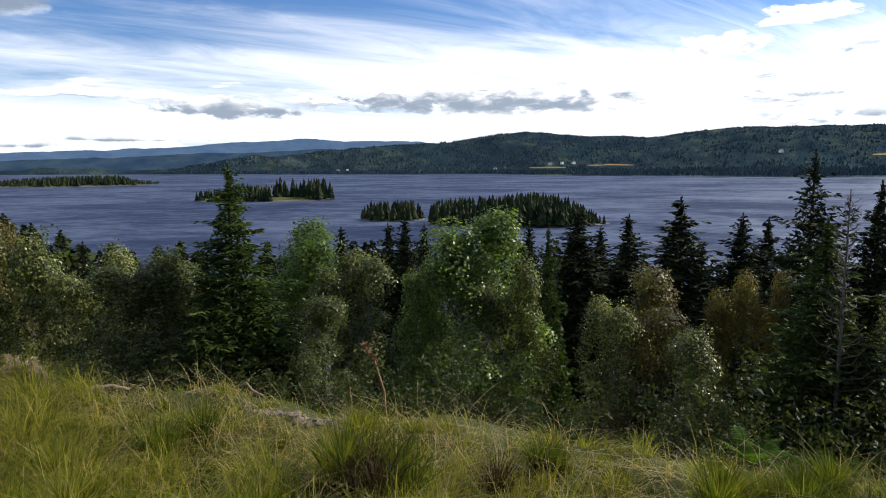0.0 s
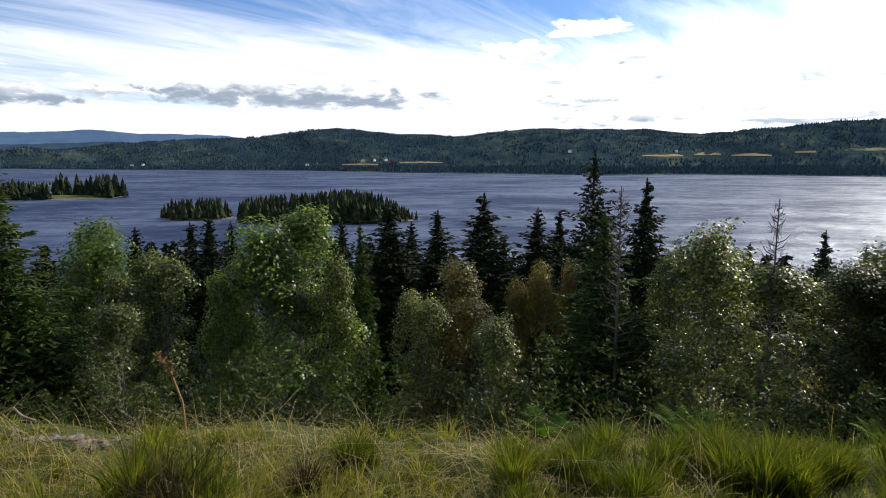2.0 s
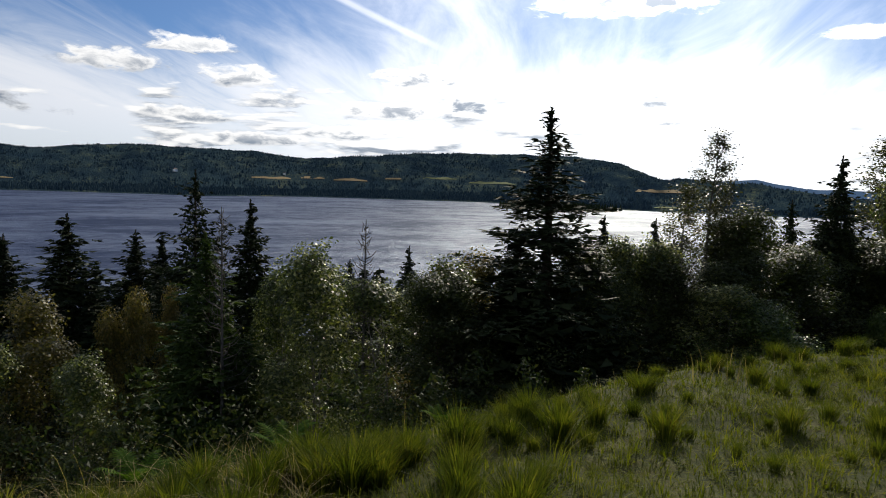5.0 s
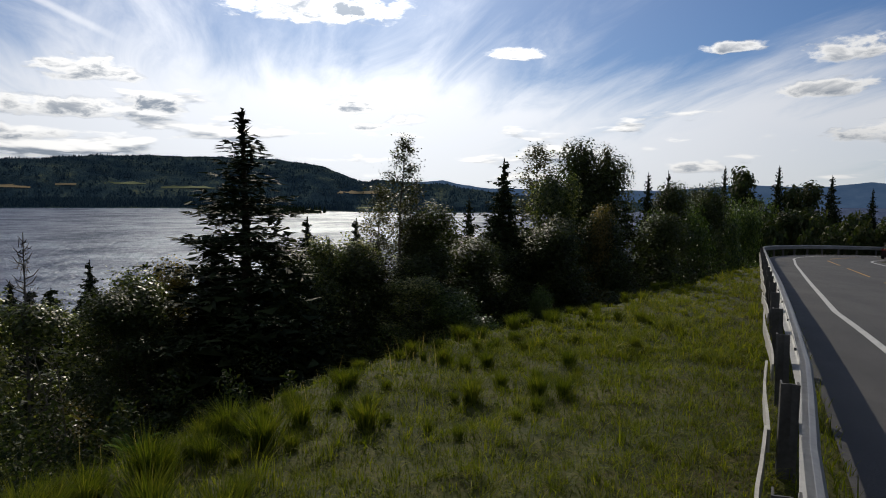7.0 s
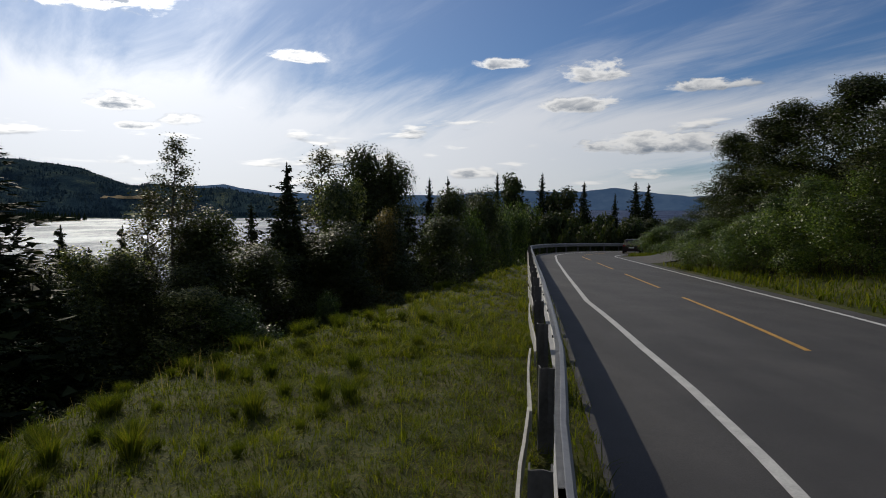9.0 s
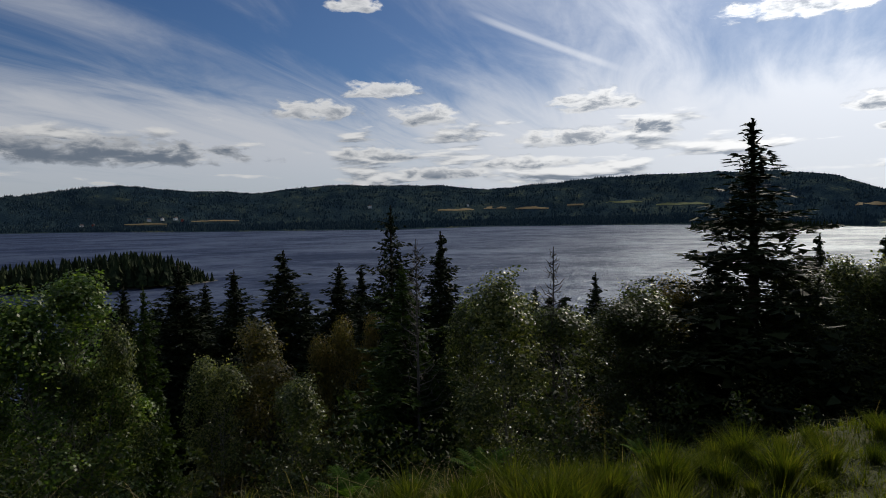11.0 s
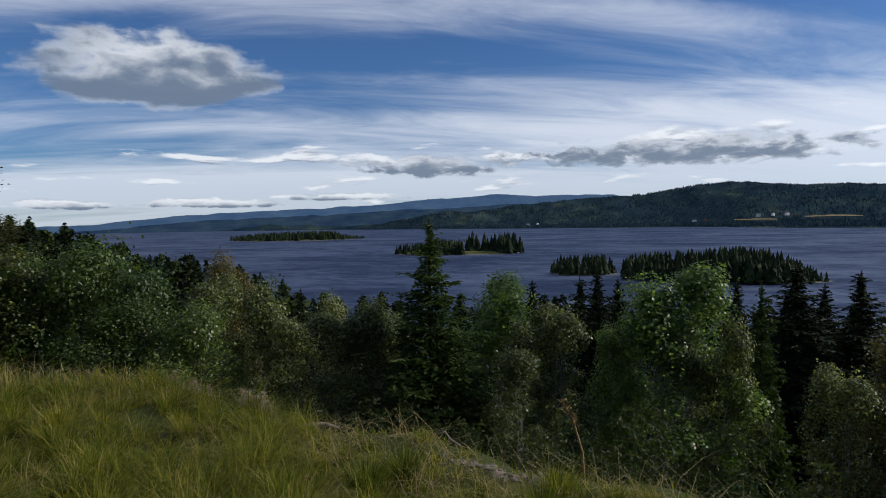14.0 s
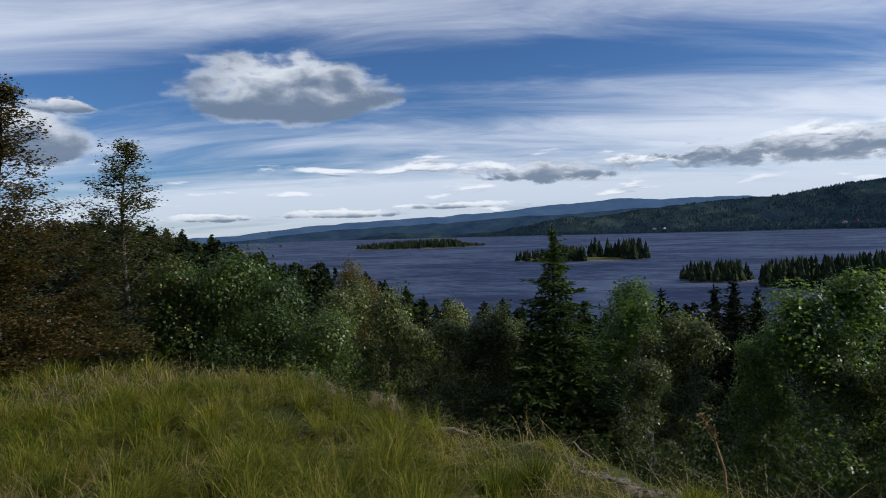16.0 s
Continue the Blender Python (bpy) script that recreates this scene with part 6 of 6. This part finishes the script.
def dead_stalk(az, r, el):
    p = polar(az, r)
    g = ground_z(p.x, p.y)
    h = 1.65 + r * math.tan(radians(el)) - g
    root = tagged(new("dead_stalk"), "tall dry brown weed stalk with a ragged seed head", "weed")
    root.matrix_world = pose(p.x, p.y, g, 0, 0, -az)
    soup = Soup()
    soup.put(*tube([(0.05, 0, -0.1), (0.03, 0, h * 0.4), (-0.04, 0, h * 0.8), (-0.11, 0, h)], [0.011, 0.010, 0.008, 0.006], 6))
    ob = new("stem", mesh_np("stem", soup.v, soup.f, [STALK], flat=False))
    ob.parent = root
    rng = np.random.default_rng(9)
    head = Soup()
    for q in range(110):
        t = rng.uniform(0.72, 1.03)
        b = (-0.04 - 0.07 * (t - 0.8) / 0.2, 0, h * t)
        d = rng.normal(0, 0.016, 3)
        head.put(*tube([b, (b[0] + d[0], b[1] + d[1], b[2] + abs(d[2]) * 1.2)], [0.002, 0.004], 4))
    ob = new("seed_head", mesh_np("seed_head", head.v, head.f, [STALK]))
    ob.parent = root


dead_stalk(-5.6, 5.15, -15.0)


def rock_mesh(seed):
    bm = bmesh.new()
    bmesh.ops.create_icosphere(bm, subdivisions=3, radius=1)
    for v in bm.verts:
        d = noise.fractal(v.co * 1.3 + Vector((seed, 0, 0)), 0.6, 2.0, 4)
        v.co *= 1 + 0.14 * d
    me = bpy.data.meshes.new("rock")
    bm.to_mesh(me)
    bm.free()
    me.materials.append(ROCK)
    return me


ROCKS = [rock_mesh(1.0), rock_mesh(4.0)]


def rock(az, r, sx, sy, sz, k):
    p = polar(az, r)
    ob = tagged(new("rock", ROCKS[k]), "flat pale grey stone lying in the grass", "rock", "stones at the grassy edge")
    ob.matrix_world = pose(p.x, p.y, ground_z(p.x, p.y) + 0.02 + sz * 0.3, 0, 0, az * 53 % 360) @ Matrix.Diagonal((sx, sy, sz, 1))


def bare_patch():
    """Trodden pale soil where the turf has slipped off the edge."""
    n, m = 60, 10
    verts = []
    for i in range(n + 1):
        u = i / n
        az = -16.6 + 8.0 * u
        r = 5.45 - 0.5 * u + 0.05 * math.sin(9 * u)
        half = (0.11 + 0.06 * math.sin(13 * u + 1)) * math.sin(math.pi * u) ** 0.5
        for j in range(m + 1):
            v = 2 * j / m - 1
            p = polar(az, r + half * v)
            rough = 0.02 * noise.fractal(Vector((p.x * 7, p.y * 7, 0)), 0.6, 2.0, 4)
            verts.append((p.x, p.y, ground_z(p.x, p.y) + 0.03 * (1 - v ** 2) - 0.012 + rough * 0.7))
    faces = [(i * (m + 1) + j, i * (m + 1) + j + 1, (i + 1) * (m + 1) + j + 1, (i + 1) * (m + 1) + j) for i in range(n) for j in range(m)]
    tagged(new("bare_ground", mesh_np("bare_ground", verts, faces, [SOIL], flat=False)), "strip of bare pale soil along the grassy edge", "soil", kind="structure")


SOIL = plain("pale_soil", (0.075, 0.058, 0.040), (0.27, 0.22, 0.165), 11, 0.95, 0.1, 0, 0.02)
bare_patch()
rng_s = np.random.default_rng(12)
for q in range(70):
    size = rng_s.uniform(0.008, 0.026)
    saz = rng_s.uniform(-17, -8.4)
    rock(saz, 5.45 - 0.0625 * (saz + 16.6) + rng_s.normal(0, 0.12), size * 1.3, size, size * 0.5, q % 2)


def fireweed(az, r, h, k):
    """A withered stem with a fluffy pale seed head."""
    rng = np.random.default_rng(600 + k)
    p = polar(az, r)
    root = tagged(new("fireweed"), "withered fireweed with pale fluffy seed heads at the grassy edge", "weed", "withered weeds at the edge")
    root.matrix_world = pose(p.x, p.y, ground_z(p.x, p.y), rng.normal(0, 6), rng.normal(0, 6), k * 67)
    soup = Soup()
    soup.put(*tube([(0, 0, -0.05), (0.01, 0, h * 0.5), (0, 0.02, h)], [0.005, 0.004, 0.002], 5))
    ob = new("stem", mesh_np("stem", soup.v, soup.f, [STALK], flat=False))
    ob.parent = root
    m = 110
    z = h * (0.55 + 0.45 * rng.random(m))
    c = np.stack([rng.normal(0, 0.022, m), rng.normal(0, 0.022, m), z], axis=1)
    d, e = rng.normal(0, 0.010, (m, 3)), rng.normal(0, 0.006, (m, 3))
    v = np.stack([c - d, c + e, c + d], axis=1).reshape(-1, 3)
    ob = new("seed_head", mesh_np("seed_head", v, np.arange(m * 3).reshape(-1, 3), [FLUFF]))
    ob.parent = root
    tagged(ob, kind="stuff")


FLUFF = leaf("seed_fluff", [(0.2, (0.16, 0.12, 0.10)), (0.8, (0.34, 0.28, 0.25))], 0.4, 0.9, 0.05)
for q in range(22):
    waz = rng_s.uniform(-39.5, -31.5)
    fireweed(waz, float(interp(waz, BROW)) + 0.25 + rng_s.normal(0, 0.12), rng_s.uniform(0.16, 0.32), q)


def dead_log(az, r, length, thick, turn, lift):
    p = polar(az, r)
    root = tagged(new("dead_log"), "grey weathered branch lying in the grass", "log", "dead branches in the grass")
    root.matrix_world = pose(p.x, p.y, ground_z(p.x, p.y) + lift, 0, 0, turn)
    soup = Soup()
    soup.put(*tube([(-length / 2, 0, 0), (-length * 0.2, 0.03, 0.04), (length * 0.2, -0.02, 0.07), (length / 2, 0.02, 0.02)], [thick, thick * 0.9, thick * 0.7, thick * 0.4], 7))
    ob = new("stem", mesh_np("stem", soup.v, soup.f, [DRY], flat=False))
    ob.parent = root


dead_log(-27.8, 6.3, 0.42, 0.035, 15, 0.06)
dead_log(-16.6, 5.6, 0.3, 0.011, 150, 0.12)
